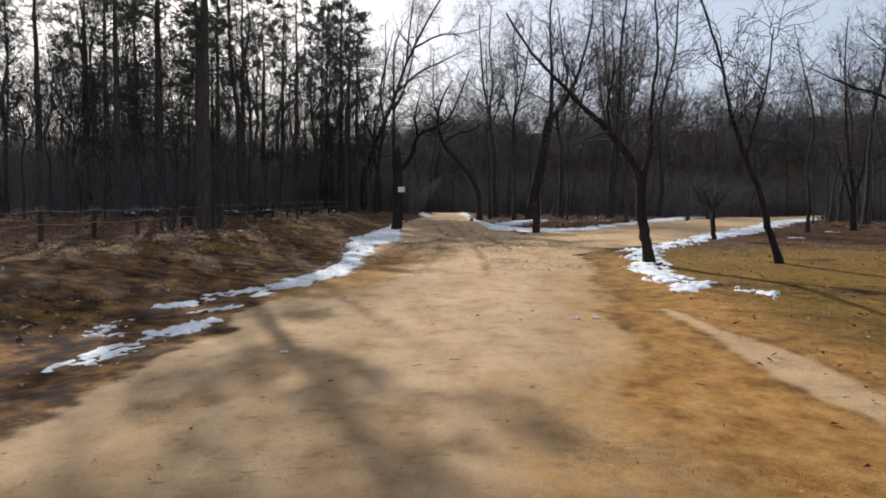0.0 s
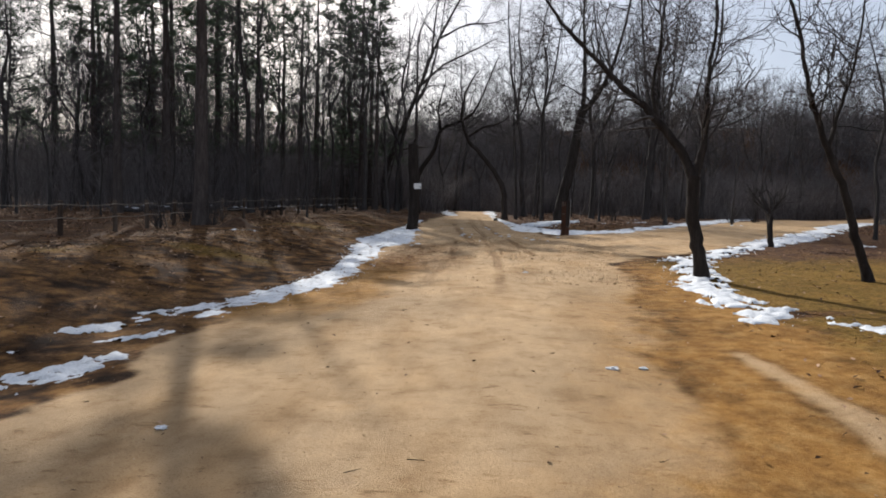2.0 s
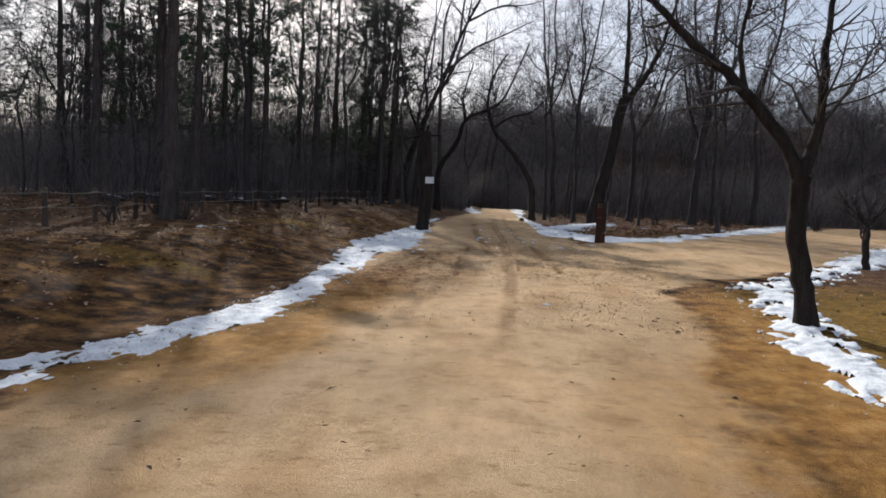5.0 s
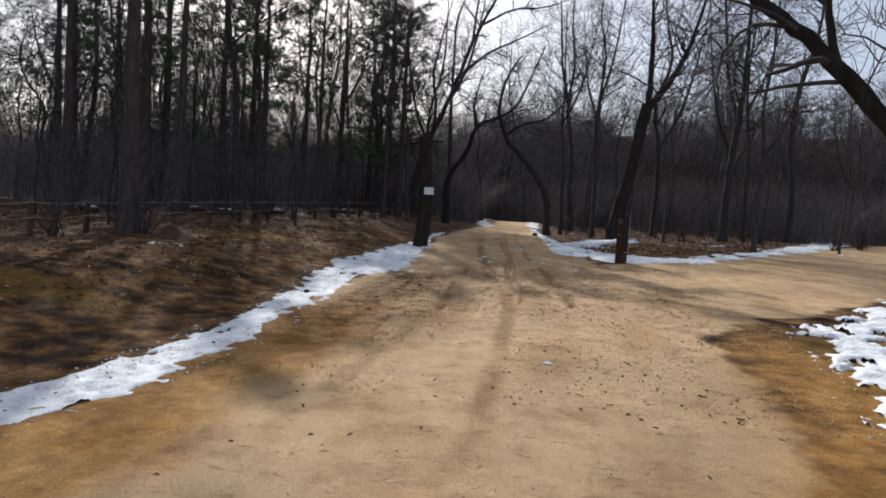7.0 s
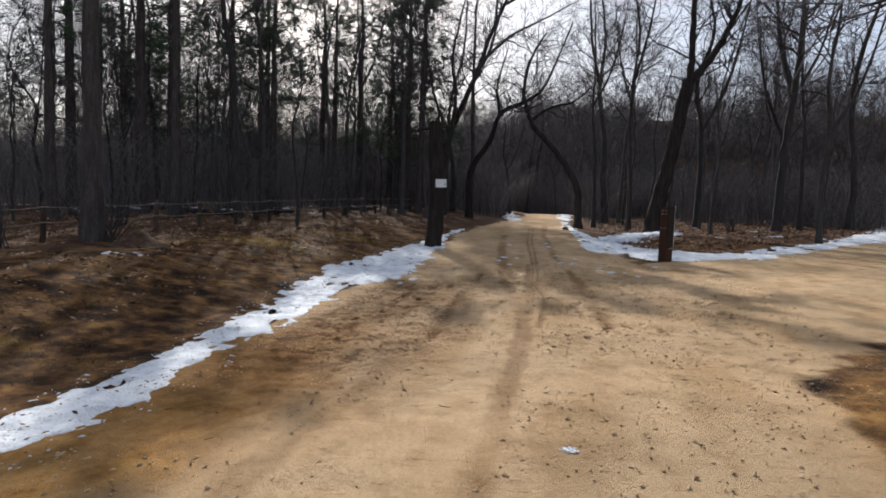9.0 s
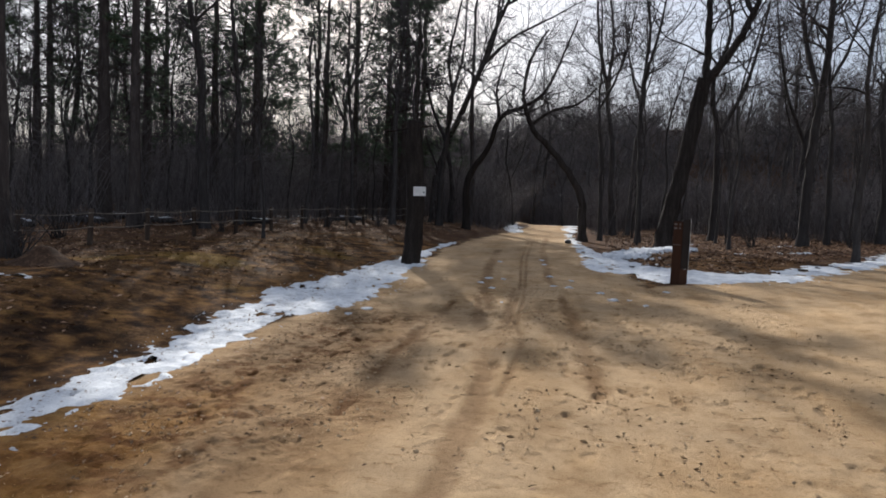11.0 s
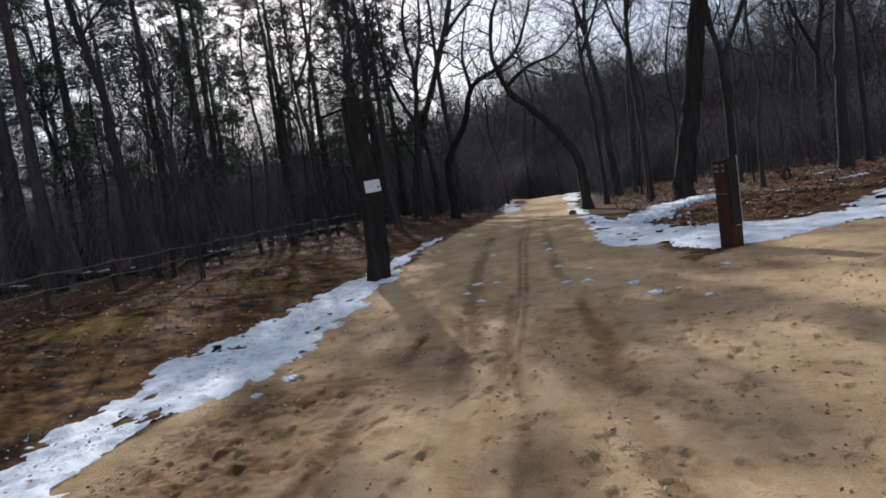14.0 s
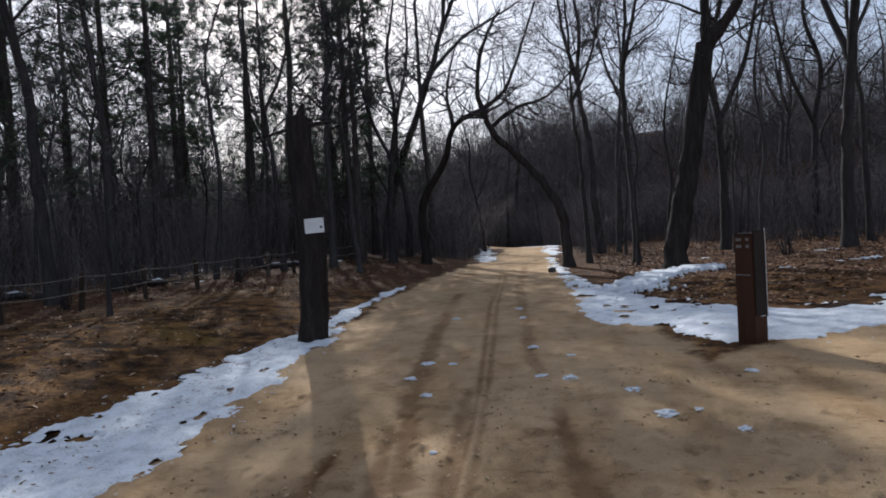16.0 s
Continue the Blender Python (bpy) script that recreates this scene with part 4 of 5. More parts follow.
for s in sap_spots:
    spread_copies(slim[int(rng.integers(0, 3))], [s], rng, 0.7, 1.25)

# ---- shrubs by the fence ----


def shrub(at, h, stems, seed, label, group):
    r_ = np.random.default_rng(seed)
    ob = thing("shrub", at, label, "shrub", group)
    S = [shoot(r_, (r_.normal(0, 0.08), r_.normal(0, 0.08), -0.03), (r_.normal(0, 0.38), r_.normal(0, 0.38), 1), h * r_.uniform(0.6, 1.1), 6, 0.014, 0.004, 0.1, 0.03) for _ in range(stems)]
    v, f = tubes(S, 5)
    vs_, fs_ = v, f
    T = []
    for s in S:
        T += sprout(r_, s, 6, 0.25, 1, h * 0.3, 4, 0.55, 0.16, 0.05)
    v, f = tubes(T, 3)
    part("branchwork", quick_mesh("branchwork", np.vstack([vs_, v]), np.vstack([fs_, f + len(vs_)]), bark, False, twig, len(fs_)), None, ob)
    return ob


SHRUBS = "shrubs along the fence"
bush = shrub((-9.3, 19.3, z_at(-9.3, 19.3)), 1.2, 16, 71, "leafless many-stemmed shrub by the rope fence", SHRUBS)
spread_copies(bush, [(-8.6, 21.3), (-10.2, 22.6), (-11.5, 25), (-9.9, 29.5), (-12.5, 29), (-11, 33), (-8.6, 34.5), (-7.4, 37), (7.2, 37), (11, 38.5), (13.5, 36.8), (16, 40)], rng, 0.7, 1.3)

# ---- rope fence ----


def fence_post(at, seed):
    r_ = np.random.default_rng(seed)
    ob = thing("fence_post", at, "weathered brown wooden fence post with rope", "fence post", "posts of the rope fence")
    P_ = np.array([(0, 0, -0.15), (0.004, 0, 0.2), (0.0, 0.004, 0.5), (0.006, 0, 0.82), (0.006, 0, 0.835)])
    v, f = tubes([(P_, np.array([0.062, 0.06, 0.057, 0.055, 0.004]))], 9)
    part("shaft", quick_mesh("shaft", v, f, fence_wood, False), None, ob)
    for zc in (0.42, 0.74):
        a_ = np.linspace(0, 2 * np.pi, 10)
        ring = np.stack([0.064 * np.cos(a_), 0.064 * np.sin(a_), np.full(10, zc)], 1)
        v, f = tubes([(ring, np.full(10, 0.011))], 5)
        part("rope_loop", quick_mesh("rope_loop", v, f, rope_mat, False), None, ob)
    return ob


fence_xy = []
y = -4.0
while y < 46:
    fence_xy.append((float(lerp(y, [(-4, -10.4), (13.6, -9.6), (17, -9.2), (22, -9.7), (28, -9.4), (34, -8.6), (46, -8.2)])), y))
    y += 1.75
fp = fence_post((*fence_xy[0], z_at(*fence_xy[0])), 81)
for i, (x, y) in enumerate(fence_xy[1:]):
    copy_thing(fp, pose(x, y, z_at(x, y), random.uniform(-3, 3), random.uniform(-3, 3), random.uniform(0, 360)))
for zc, name_label in ((0.42, "lower slack rope of the fence"), (0.74, "top slack rope of the fence")):
    pts = []
    for (ax, ay), (bx, by) in zip(fence_xy, fence_xy[1:]):
        za, zb = z_at(ax, ay), z_at(bx, by)
        for u in np.arange(6) / 6:
            pts.append((ax + (bx - ax) * u + 0.066, ay + (by - ay) * u, za + (zb - za) * u + zc - 0.16 * u * (1 - u)))
    v, f = tubes([(np.array(pts), np.full(len(pts), 0.010))], 5)
    tagged(new("fence_rope", quick_mesh("fence_rope", v, f, rope_mat, False)), name_label, "rope", "ropes of the fence")

# ---- fallen logs in the wood ----
LOGS = "fallen logs in the wood"
for i, (x, y, l, a) in enumerate([(-16.0, 30.2, 2.2, 14), (-14.4, 32, 1.9, -8), (-12.2, 31.5, 1.6, -14), (-11.6, 34.5, 1.6, -20), (-17.5, 33, 2.6, 24), (-15.5, 27.6, 1.8, -28), (-10.9, 42, 2.0, 35)]):
    r_ = np.random.default_rng(90 + i)
    ob = thing("fallen_log", (x, y, z_at(x, y) + 0.10), "snow-dusted fallen log on the wood floor", "log", LOGS, turn=a)
    s = shoot(r_, (-l / 2, 0, 0.0), (1, 0, 0), l, 9, 0.14, 0.09, 0.03, 0.0)
    s[0][:, 2] = r_.normal(0, 0.015, 9)
    s[1][0] = s[1][-1] = 0.02
    v, f = tubes([s], 9)
    part("log", quick_mesh("log", v, f, bark, False), None, ob)
    c = (s[0][1:-1] + np.array([0, 0, 0.085]), np.array([0.01, 0.05, 0.06, 0.015, 0.05, 0.055, 0.01]))
    v, f = tubes([c], 7)
    part("snow_cap", quick_mesh("snow_cap", v, f, snow_mat, False), None, ob, "thin cap of snow")

# ---- a low heap of leaves and earth by the pine ----
xs, ys = np.meshgrid(np.arange(-0.9, 0.91, 0.06), np.arange(-0.6, 0.61, 0.06))
hump = np.exp(-((xs / 0.45) ** 2 + (ys / 0.3) ** 2)) * (0.26 + 0.12 * fbm(xs * 3, ys * 3, 95)) + (fbm(xs * 9, ys * 9, 96, 3) - 0.5) * 0.05 - 0.03
v = np.stack([xs, ys, hump + land(xs - 7.65, ys + 21.0) - z_at(-7.65, 21.0)], -1).reshape(-1, 3)
i = np.arange(xs.size).reshape(xs.shape)
f = np.stack([i[:-1, :-1], i[:-1, 1:], i[1:, 1:], i[1:, :-1]], -1).reshape(-1, 4)
heap_mat = mat("leaf_heap", [(0.022, 0.013, 0.009), (0.06, 0.035, 0.022), (0.14, 0.085, 0.05)], 7, 0.95, 1.0, fine=30)
ob = new("leaf_heap", quick_mesh("leaf_heap", v, f, heap_mat, False))
ob.location = (-7.65, 21.0, z_at(-7.65, 21.0))
tagged(ob, "low brown heap of leaves and earth beside the pine", "leaf heap")

# ---- far wood on the hill, brush, grass, leaves ----


def far_wood(name, count, box_, label, seed, keep, h=(9, 15), branches=22, material=None):
    r_ = np.random.default_rng(seed)
    xs = r_.uniform(box_[0], box_[1], count * 3)
    ys = r_.uniform(box_[2], box_[3], count * 3)
    ok = keep(xs, ys)
    xs, ys = xs[ok][:count], ys[ok][:count]
    zs, m = land(xs, ys), len(xs)
    hh = r_.uniform(*h, m)
    lx, ly = r_.normal(0, 0.11, (2, m)) * hh
    u = np.linspace(0, 1, 5)
    T = np.stack([xs[:, None] + lx[:, None] * u + r_.normal(0, 0.3, (m, 5)), ys[:, None] + ly[:, None] * u, zs[:, None] - 0.3 + hh[:, None] * u], -1)
    Rt = np.repeat((0.007 * hh)[:, None], 5, 1) * np.linspace(1, 0.2, 5)
    lines = list(zip(T, Rt))
    k = branches
    ub = r_.uniform(0.25, 0.98, (m, k))
    b0 = np.stack([xs[:, None] + lx[:, None] * ub, ys[:, None] + ly[:, None] * ub, zs[:, None] - 0.3 + hh[:, None] * ub], -1)
    a = r_.uniform(0, 6.28, (m, k))
    ln = hh[:, None] * r_.uniform(0.12, 0.34, (m, k))
    d = np.stack([np.cos(a), np.sin(a), r_.uniform(0.2, 1.5, (m, k))], -1)
    d /= np.linalg.norm(d, axis=-1, keepdims=True)
    b1 = b0 + d * ln[..., None] * 0.5 + r_.normal(0, 0.12, b0.shape)
    b2 = b0 + d * ln[..., None] + np.stack([np.zeros_like(ln), np.zeros_like(ln), ln * 0.2], -1)
    B = np.stack([b0, b1, b2], 2).reshape(-1, 3, 3)
    Rb = np.tile(np.array([0.028, 0.018, 0.010]), (len(B), 1))
    v, f = tubes(lines + list(zip(B, Rb)), 3)
    return tagged(new(name, quick_mesh(name, v, f, material or brush, False)), label, "woods", kind="stuff")


def clear(x, y):
    return (to_line(x, y, MAIN)[0] > 1.0) & (to_line(x, y, BRANCH)[0] > 1.0)


far_wood("far_woods", 950, (-60, 95, 75, 102), "dense far wood of bare trees on the rising hill", 501, clear, (4, 8.5), 24)
far_wood("far_woods", 200, (-75, -22, 48, 100), "dense far wood of bare trees behind the pines", 502, clear, (9, 15), 24)
far_wood("far_woods", 200, (36, 95, 36, 90), "dense far wood of bare trees beyond the side track", 503, clear, (9, 14), 20)


def thicket(name, count, keep, box_, h, label, seed, r0=0.012):
    r_ = np.random.default_rng(seed)
    xs, ys = r_.uniform(box_[0], box_[1], count * 3), r_.uniform(box_[2], box_[3], count * 3)
    clump = fbm(xs * 0.18, ys * 0.18, seed) > 0.42
    ok = keep(xs, ys) & clump
    xs, ys = xs[ok][:count], ys[ok][:count]
    m = len(xs)
    zs = land(xs, ys) - 0.05
    hh = r_.uniform(*h, m)
    d = r_.normal(0, 0.42, (m, 2))
    p0 = np.stack([xs, ys, zs], 1)
    p1 = p0 + np.stack([d[:, 0] * hh * 0.4, d[:, 1] * hh * 0.4, hh * 0.55], 1) + r_.normal(0, 0.05, (m, 3))
    p2 = p0 + np.stack([d[:, 0] * hh * 1.1, d[:, 1] * hh * 1.1, hh], 1)
    P_ = np.stack([p0, p1, p2], 1)
    R_ = np.tile(np.array([r0, r0 * 0.75, r0 * 0.3]), (m, 1))
    q0 = p1 + (p2 - p1) * r_.uniform(0, 0.7, (m, 1))          # a side twig on each stem
    q2 = q0 + r_.normal(0, 0.3, (m, 3)) * hh[:, None] + np.array([0, 0, 0.12]) * hh[:, None]
    Q_ = np.stack([q0, (q0 + q2) / 2 + r_.normal(0, 0.04, (m, 3)), q2], 1)
    v, f = tubes(list(zip(P_, R_)) + list(zip(Q_, R_ * 0.6)), 3)
    return tagged(new(name, quick_mesh(name, v, f, brush, False)), label, "undergrowth", kind="stuff")


thicket("undergrowth", 20000, lambda x, y: clear(x, y) & ((x > 2) | (y > 46)), (-8, 50, 44, 74), (1.0, 4.0), "tangled leafless undergrowth in the far wood", 601, 0.012)
thicket("undergrowth", 12000, lambda x, y: clear(x, y) & (x < -11 - np.clip(36 - y, 0, None) * 0.4), (-50, -10.5, 27, 74), (0.8, 4.6), "tangled leafless undergrowth under the pines", 602, 0.010)
thicket("undergrowth", 9000, clear, (-80, -8, 52, 96), (2.0, 6.0), "leafless brush on the slope behind the pines", 604, 0.03)
thicket("undergrowth", 20000, clear, (-40, 75, 71, 100), (1.0, 3.6), "leafless brush covering the far hillside", 603, 0.03)


def blades(name, count, keep, box_, h, material, label, category, seed, lay=0.7, wide=0.005):
    """Grass blades as bent slivers."""
    r_ = np.random.default_rng(seed)
    xs, ys = r_.uniform(box_[0], box_[1], count * 3), r_.uniform(box_[2], box_[3], count * 3)
    ok = keep(xs, ys)
    xs, ys = xs[ok][:count], ys[ok][:count]
    m = len(xs)
    p0 = np.stack([xs, ys, land(xs, ys) - 0.01], 1)
    a = r_.uniform(0, 6.28, m)
    hh = r_.uniform(*h, m)
    ly = r_.uniform(0.2, 1.0, m) * lay
    d = np.stack([np.cos(a) * ly, np.sin(a) * ly, 1 - 0.7 * ly], 1)
    s = np.stack([-np.sin(a), np.cos(a), np.zeros(m)], 1) * wide
    mid_ = p0 + d * hh[:, None] * 0.55
    tip = p0 + d * hh[:, None] * np.array([1.2, 1.2, 0.75])
    V = np.stack([p0 - s, p0 + s, mid_ + s * 0.7, mid_ - s * 0.7, mid_ - s * 0.7, mid_ + s * 0.7, tip + s * 0.15, tip - s * 0.15], 1).reshape(-1, 3)
    return tagged(new(name, quick_mesh(name, V, np.arange(len(V)).reshape(-1, 4), material)), label, category, kind="stuff")


def leaves(name, count, keep, box_, size, material, label, seed):
    r_ = np.random.default_rng(seed)
    xs, ys = r_.uniform(box_[0], box_[1], count * 4), r_.uniform(box_[2], box_[3], count * 4)
    ok = keep(xs, ys)
    xs, ys = xs[ok][:count], ys[ok][:count]
    m = len(xs)
    c = np.stack([xs, ys, land(xs, ys) + r_.uniform(0.004, 0.03, m)], 1)
    a = r_.uniform(0, 6.28, m)
    s = r_.uniform(*size, m)[:, None]
    u = np.stack([np.cos(a), np.sin(a), r_.normal(0, 0.25, m)], 1) * s
    w = np.stack([-np.sin(a), np.cos(a), r_.normal(0, 0.25, m)], 1) * s * 0.55
    up = np.array([0, 0, 1.0]) * s * r_.uniform(0.05, 0.4, (m, 1))
    V = np.stack([c - u, c - w * 0.9 + up, c + u, c + w * 0.9 + up], 1).reshape(-1, 3)
    i = np.arange(m)[:, None] * 4
    F = np.concatenate([i + np.array([[0, 1, 2]]), i + np.array([[0, 2, 3]])])
    return tagged(new(name, quick_mesh(name, V, F, material)), label, "leaves", kind="stuff")


def meadow(x, y):
    return (x < lerp(y, EDGE) - 0.25 + 0.5 * fbm(x, y, 77)) & (fbm(x * 0.7, y * 0.7, 78) > 0.42)


blades("dry_grass", 19000, meadow, (-12, -3.2, 2, 36), (0.03, 0.09), straw, "flattened dry grass on the meadow", "grass", 701, 0.95)
blades("dry_grass", 9000, lambda x, y: (x > 3.1) & clear(x, y) & (masks(x, y)[0] < 0.2) & (to_line(x, y, FOOTPATH)[0] > 0.25) & (fbm(x * 0.7, y * 0.7, 79) > 0.45), (3, 12, 2, 20), (0.015, 0.045), straw, "short dry grass beside the sandy track", "grass", 702, 0.95)
leaves("dead_leaves", 18000, lambda x, y: clear(x, y) & (x < -4.2) & (fbm(x * 0.5, y * 0.5, 80) > 0.4), (-24, -4, 5, 45), (0.025, 0.06), leaf_mat, "brown dead leaves on the wood floor", 711)
leaves("dead_leaves", 16000, lambda x, y: clear(x, y) & (y > 28.5 + 0.0 * x), (2, 26, 28, 50), (0.03, 0.07), leaf_mat, "brown dead leaves under the bare trees", 712)
leaves("dead_leaves", 420, lambda x, y: (x > -3.5) & (x < 4), (-3.5, 4, 1, 28), (0.012, 0.03), leaf_mat, "scattered small leaves on the sandy track", 713)
leaves("dead_leaves", 1500, lambda x, y: clear(x, y) & (x > 3), (3, 14, 3, 20), (0.02, 0.045), leaf_mat, "brown dead leaves on mossy grass", 714)

sandlump = mat("sand_lump", [(0.22, 0.145, 0.08), (0.36, 0.25, 0.145), (0.46, 0.34, 0.21)], 3, 0.95, 0.0, island=0.7)
turf = mat("tawny_turf", [(0.13, 0.068, 0.022), (0.27, 0.15, 0.05), (0.4, 0.25, 0.1)], 2, 0.85, 0.0, fine=8, island=0.8)
dirt = mat("dirt_crumb", [(0.09, 0.055, 0.032), (0.2, 0.125, 0.072)], 5, 0.95, 0.0, island=0.6)
# first two sets imitate shaded crescents of shoe prints; the third is scuffed soil
leaves("dirt_crumbs", 400, lambda x, y: (x > -2.4) & (x < 3.6) & (fbm(x * 1.3, y * 1.3, 83) > 0.47), (-2.4, 4.5, 13, 27), (0.007, 0.018), dirt, "dark flecks added on the sand for shaded shoe-print edges", 715)
leaves("dirt_crumbs", 200, lambda x, y: (x > -2.6) & (x < 3.4) & (fbm(x * 1.3, y * 1.3, 84) > 0.5), (-2.6, 4, 1.5, 13), (0.006, 0.014), dirt, "sparse dark flecks added on the track for shaded print edges", 716)
leaves("dirt_crumbs", 800, lambda x, y: (fbm(x * 1.3, y * 1.3, 85) > 0.45), (-2.3, -0.3, 14, 23), (0.008, 0.026), dirt, "dark scuffed soil beside the snow strip", 717)

blades("dry_grass", 9000, lambda x, y: (masks(x, y)[1] > 0.2 + 0.75 * vnoise(x * 31, y * 31, 6)) & (fbm(x * 1.5, y * 1.5, 86, 3) > 0.42), (0.6, 4.6, 1.5, 18), (0.012, 0.035), turf, "short trodden tawny grass beside the sand", "grass", 703, 0.95, 0.003)
blades("dry_grass", 6000, lambda x, y: masks(x, y)[1] > 0.2 + 0.75 * vnoise(x * 31, y * 31, 7), (-3.0, -0.4, 9, 25), (0.012, 0.04), turf, "short trodden tawny grass beside the snow", "grass", 704, 0.95, 0.003)


def clods(name, count, keep, box_, size, label, seed, material=sandlump, category="soil"):
    """Loose lumps of sand, each a flattened eight-sided pebble."""
    r_ = np.random.default_rng(seed)
    xs, ys = r_.uniform(box_[0], box_[1], count * 4), r_.uniform(box_[2], box_[3], count * 4)
    ok = keep(xs, ys)
    xs, ys = xs[ok][:count], ys[ok][:count]
    m = len(xs)
    sc = size[0] + (size[1] - size[0]) * r_.random((m, 1)) ** 2.5
    a = r_.uniform(0, 6.28, m)
    u = np.stack([np.cos(a), np.sin(a), r_.normal(0, 0.1, m)], 1) * sc * r_.uniform(0.9, 2.2, (m, 1))
    w = np.stack([-np.sin(a), np.cos(a), r_.normal(0, 0.1, m)], 1) * sc
    up = np.array([0, 0, 1.0]) * sc * r_.uniform(0.5, 0.9, (m, 1))
    c = np.stack([xs, ys, land(xs, ys) + 0.002], 1) + up * 0.25
    V = np.stack([c - u, c - w, c + u, c + w, c + up, c - up], 1).reshape(-1, 3)
    o = np.array([[0, 1, 4], [1, 2, 4], [2, 3, 4], [3, 0, 4], [1, 0, 5], [2, 1, 5], [3, 2, 5], [0, 3, 5]])
    F = (np.arange(m)[:, None, None] * 6 + o[None]).reshape(-1, 3)
    return tagged(new(name, quick_mesh(name, V, F, material)), label, category, kind="stuff")


clods("sand_clods", 7000, lambda x, y: (x > -2.3) & (x < 4.5) & (fbm(x * 1.6, y * 1.6, 87, 3) > 0.46), (-2.3, 5, 12.5, 25), (0.003, 0.016), "loose clods kicked up from the damp sand", 721)
clods("sand_clods", 1300, lambda x, y: fbm(x * 1.2, y * 1.2, 88, 3) > 0.5, (-2.6, 4, 1, 13), (0.002, 0.008), "loose grit lying on the sandy track", 722)

STRIP = [(-2.95, 9.6, 0.28), (-2.4, 12.4, 0.5), (-2.38, 14.4, 0.5), (-2.8, 18, 0.55), (-3.1, 20.2, 0.7), (-2.95, 23, 1.0), (-2.95, 26.5, 0.6)]
BANK = [(1.7, 31.5, 0.7), (2.7, 28.3, 1.3), (3.9, 27.1, 1.5), (5.2, 27.3, 1.1), (7.0, 29.1, 0.7)]
HEAP = [(3.95, 9.55, 0.4), (4.2, 10.0, 0.5), (4.1, 11.6, 0.4), (4.55, 14, 0.45), (5.2, 16.4, 0.6)]
clods("snow_bits", 1100, lambda x, y: np.abs(to_line(x, y, STRIP)[0]) < 0.22 * fbm(x * 2, y * 2, 91), (-5, -1.2, 8, 28), (0.004, 0.017), "crumbling bits of snow along the melting edge", 723, snow_mat, "snow")
clods("snow_bits", 260, lambda x, y: np.abs(to_line(x, y, BANK)[0]) < 0.25 * fbm(x * 2, y * 2, 92), (0, 9, 24, 33), (0.005, 0.02), "crumbling bits of snow along the bank", 724, snow_mat, "snow")
clods("snow_bits", 200, lambda x, y: np.abs(to_line(x, y, HEAP)[0]) < 0.25 * fbm(x * 2, y * 2, 93), (3, 7, 8, 18), (0.004, 0.016), "crumbling bits of snow round the heap", 725, snow_mat, "snow")
r_ = np.random.default_rng(731)
ys_ = r_.uniform(9.5, 27, 2200)
xs_ = lerp(ys_, [(9.5, -2.95), (12.4, -2.4), (14.4, -2.38), (16, -2.65), (20, -3.1), (23, -2.95), (27, -3.0)]) + r_.normal(0, 0.42, 2200)
lift = land(xs_, ys_) + 0.052
ang = r_.uniform(0, 6.28, 2200)
sz = (0.008 + 0.02 * r_.random(2200) ** 2)[:, None]
u_ = np.stack([np.cos(ang), np.sin(ang), r_.normal(0, 0.2, 2200)], 1) * sz
w_ = np.stack([-np.sin(ang), np.cos(ang), r_.normal(0, 0.2, 2200)], 1) * sz * 0.5
c_ = np.stack([xs_, ys_, lift], 1)
V_ = np.stack([c_ - u_, c_ - w_, c_ + u_, c_ + w_], 1).reshape(-1, 3)
seat = np.abs(xs_ - lerp(ys_, [(9.5, -2.95), (12.4, -2.4), (14.4, -2.38), (16, -2.65), (20, -3.1), (23, -2.95), (27, -3.0)])) < 0.3
F_ = (np.arange(2200)[seat][:, None] * 4 + np.arange(4)[None])
tagged(new("snow_litter", quick_mesh("snow_litter", V_, F_, dirt)), "specks of leaf and bark lying on the snow strip", "leaves", kind="stuff")

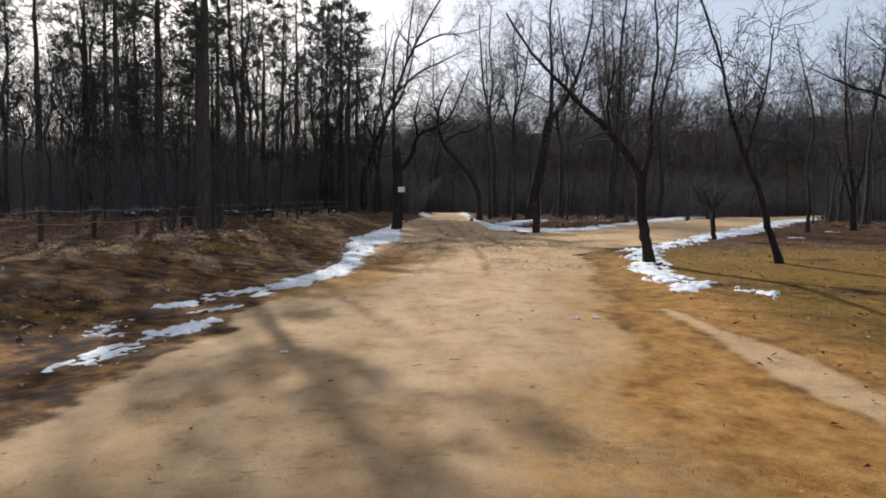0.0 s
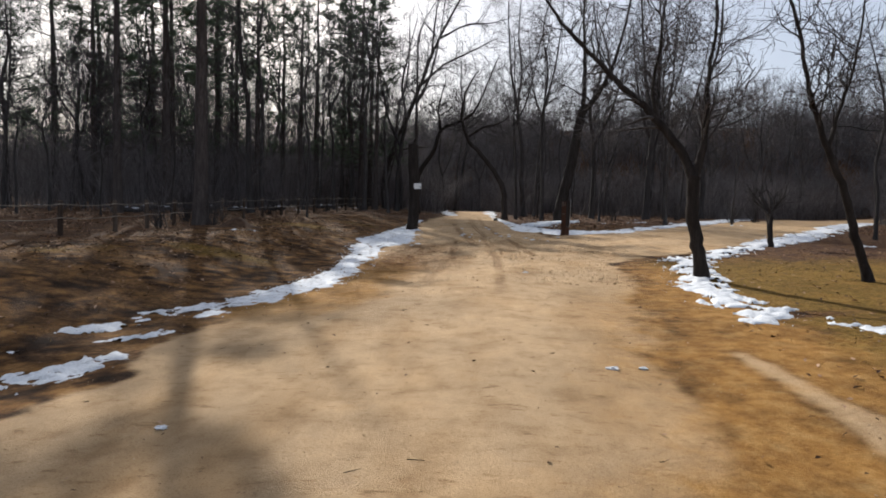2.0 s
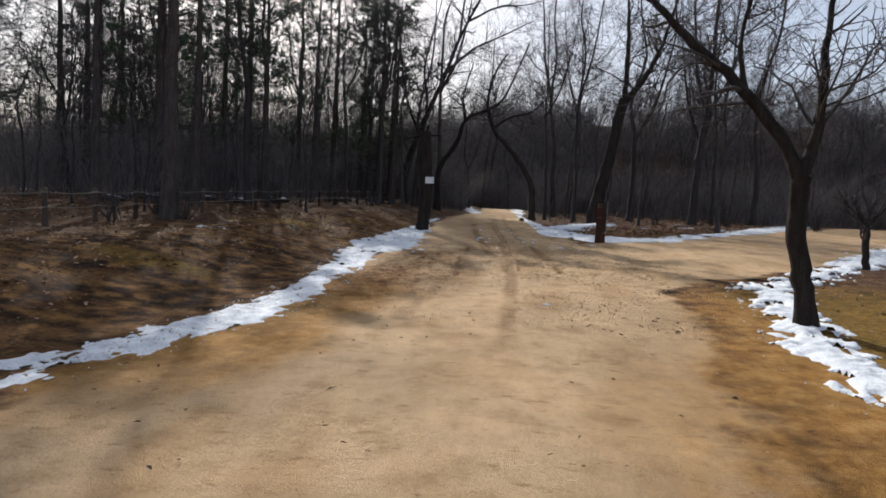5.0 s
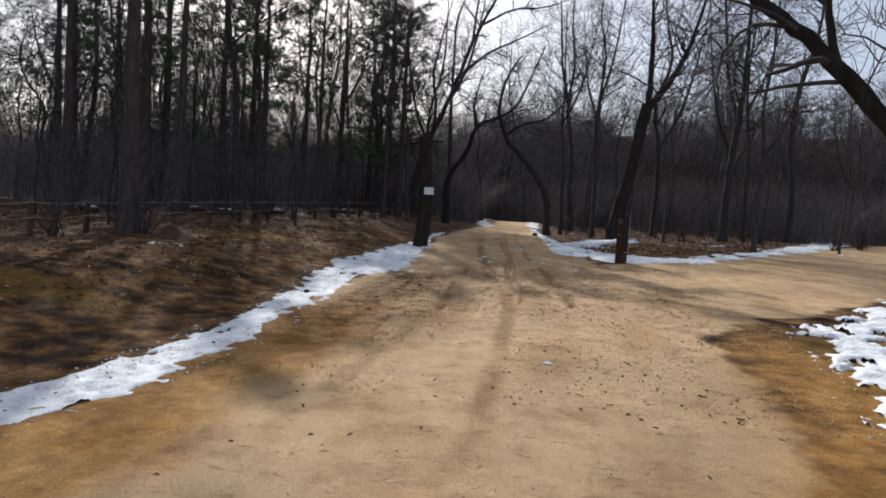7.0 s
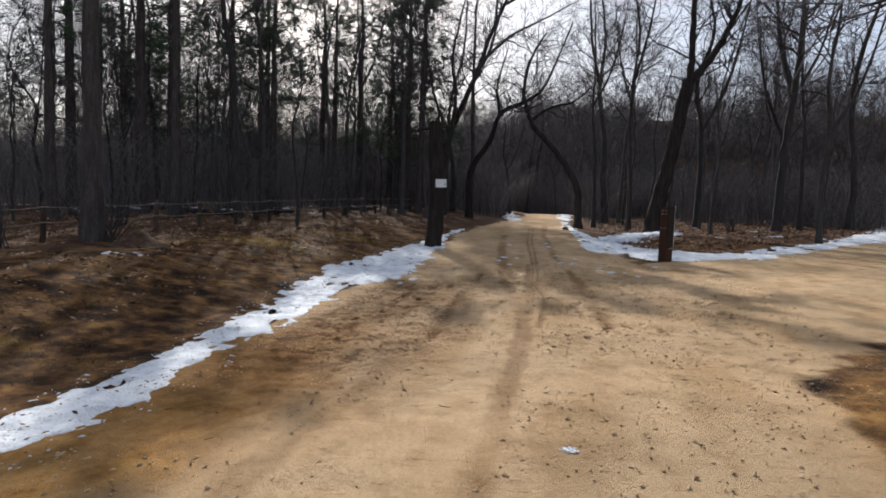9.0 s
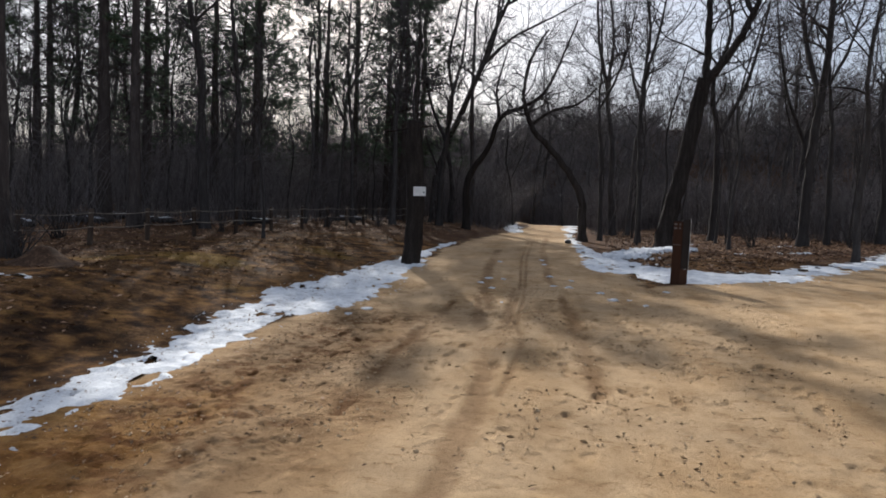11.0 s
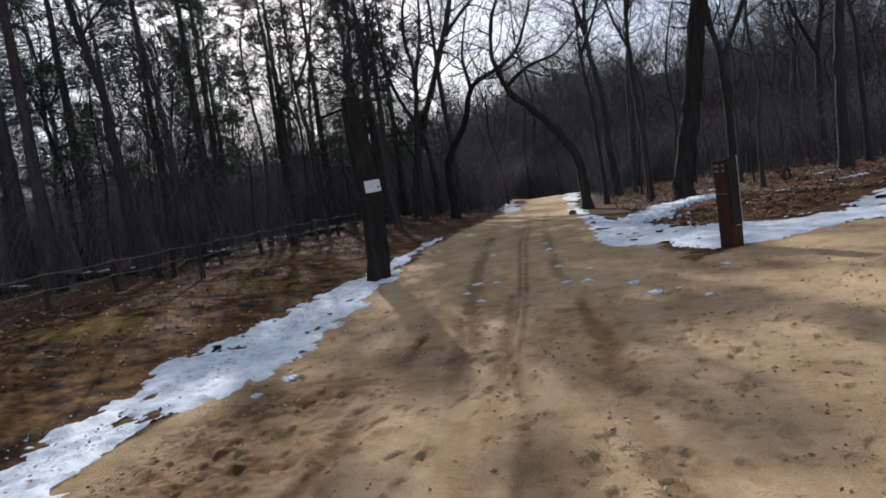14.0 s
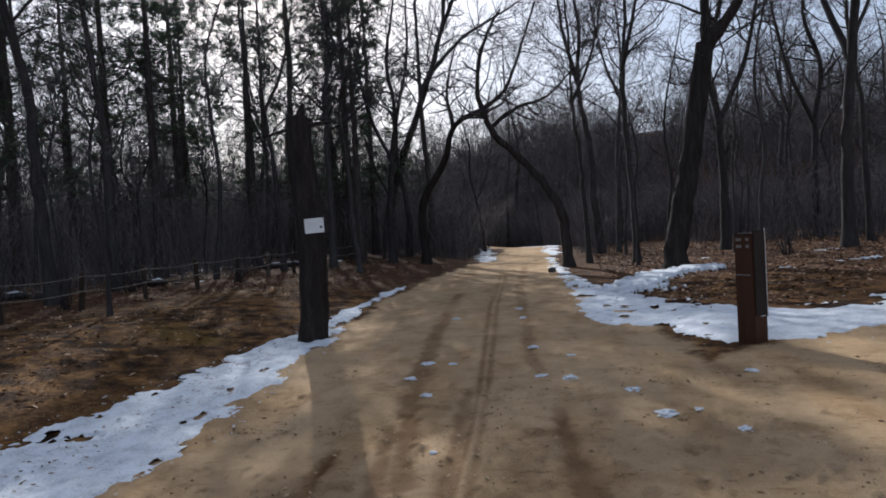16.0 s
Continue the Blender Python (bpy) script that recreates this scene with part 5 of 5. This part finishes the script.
# sticks and crumbs of ice on the track
r_ = np.random.default_rng(801)
S = []
for _ in range(60):
    x, y = r_.uniform(-2.4, 3.6), 2 + 24 * r_.random()
    a = r_.uniform(0, 6.28)
    s = shoot(r_, (x, y, z_at(x, y) + 0.008), (math.cos(a), math.sin(a), 0), r_.uniform(0.03, 0.11), 4, 0.0028, 0.0015, 0.3, 0)
    s[0][:, 2] = land(s[0][:, 0], s[0][:, 1]) + 0.008
    S.append(s)
v, f = tubes(S, 4)
tagged(new("fallen_twigs", quick_mesh("fallen_twigs", v, f, bark_dark, False)), "small fallen twigs scattered on the track", "twigs", kind="stuff")
for i, (x, y, w) in enumerate([(1.79, 24.0, 0.075), (1.99, 23.25, 0.1), (2.51, 22.92, 0.06), (2.28, 23.4, 0.05), (1.2, 24.43, 0.08), (0.72, 26.0, 0.07), (0.9, 24.55, 0.06), (0.23, 29.4, 0.07), (1.2, 25.5, 0.05), (-0.52, 25.25, 0.07), (-0.55, 24.55, 0.06), (-0.22, 23.9, 0.06), (-0.79, 28.5, 0.07), (0.39, 28.4, 0.06), (1.4, 13.9, 0.05), (1.93, 7.3, 0.05), (2.2, 7.35, 0.04), (-1.3, 5.6, 0.04), (0.2, 22.4, 0.03), (-1.9, 20.9, 0.06), (-1.75, 21.3, 0.09), (3.0, 24.6, 0.06), (-0.2, 25.2, 0.05)]):
    bm = bmesh.new()
    bmesh.ops.create_icosphere(bm, subdivisions=3, radius=1.0)
    for q in bm.verts:
        k = 0.7 + 0.7 * noise.noise(q.co * 1.9 + Vector((i * 3.1, 0, 0))) + 0.12 * noise.noise(q.co * 5 + Vector((i * 1.7, 4, 0)))
        q.co = Vector((q.co.x * w * k * 1.3, q.co.y * w * k, max(-0.01, q.co.z * w * 0.42 * k)))
    me = bpy.data.meshes.new("snow_crumb")
    bm.to_mesh(me)
    bm.free()
    me.materials.append(snow_mat)
    ob = new("snow_crumb", me)
    ob.location = (x, y, z_at(x, y) + 0.006)
    tagged(ob, "small crumb of trodden snow on the sand", "snow", "crumbs of snow on the track")

# a dark stone on the snow's edge
bm = bmesh.new()
bmesh.ops.create_icosphere(bm, subdivisions=3, radius=1.0)
for q in bm.verts:
    k = 0.85 + 0.35 * noise.noise(q.co * 1.4)
    q.co = Vector((q.co.x * 0.15 * k, q.co.y * 0.12 * k, q.co.z * 0.11 * k))
me = bpy.data.meshes.new("stone")
bm.to_mesh(me)
bm.free()
me.materials.append(mat("dark_stone", [(0.03, 0.028, 0.027), (0.08, 0.075, 0.07)], 8, 0.85, 0.5))
ob = new("stone", me)
ob.location = (0.6, 36.9, z_at(0.6, 36.9) + 0.05)
tagged(ob, "small dark stone lying at the edge of the snow", "stone")
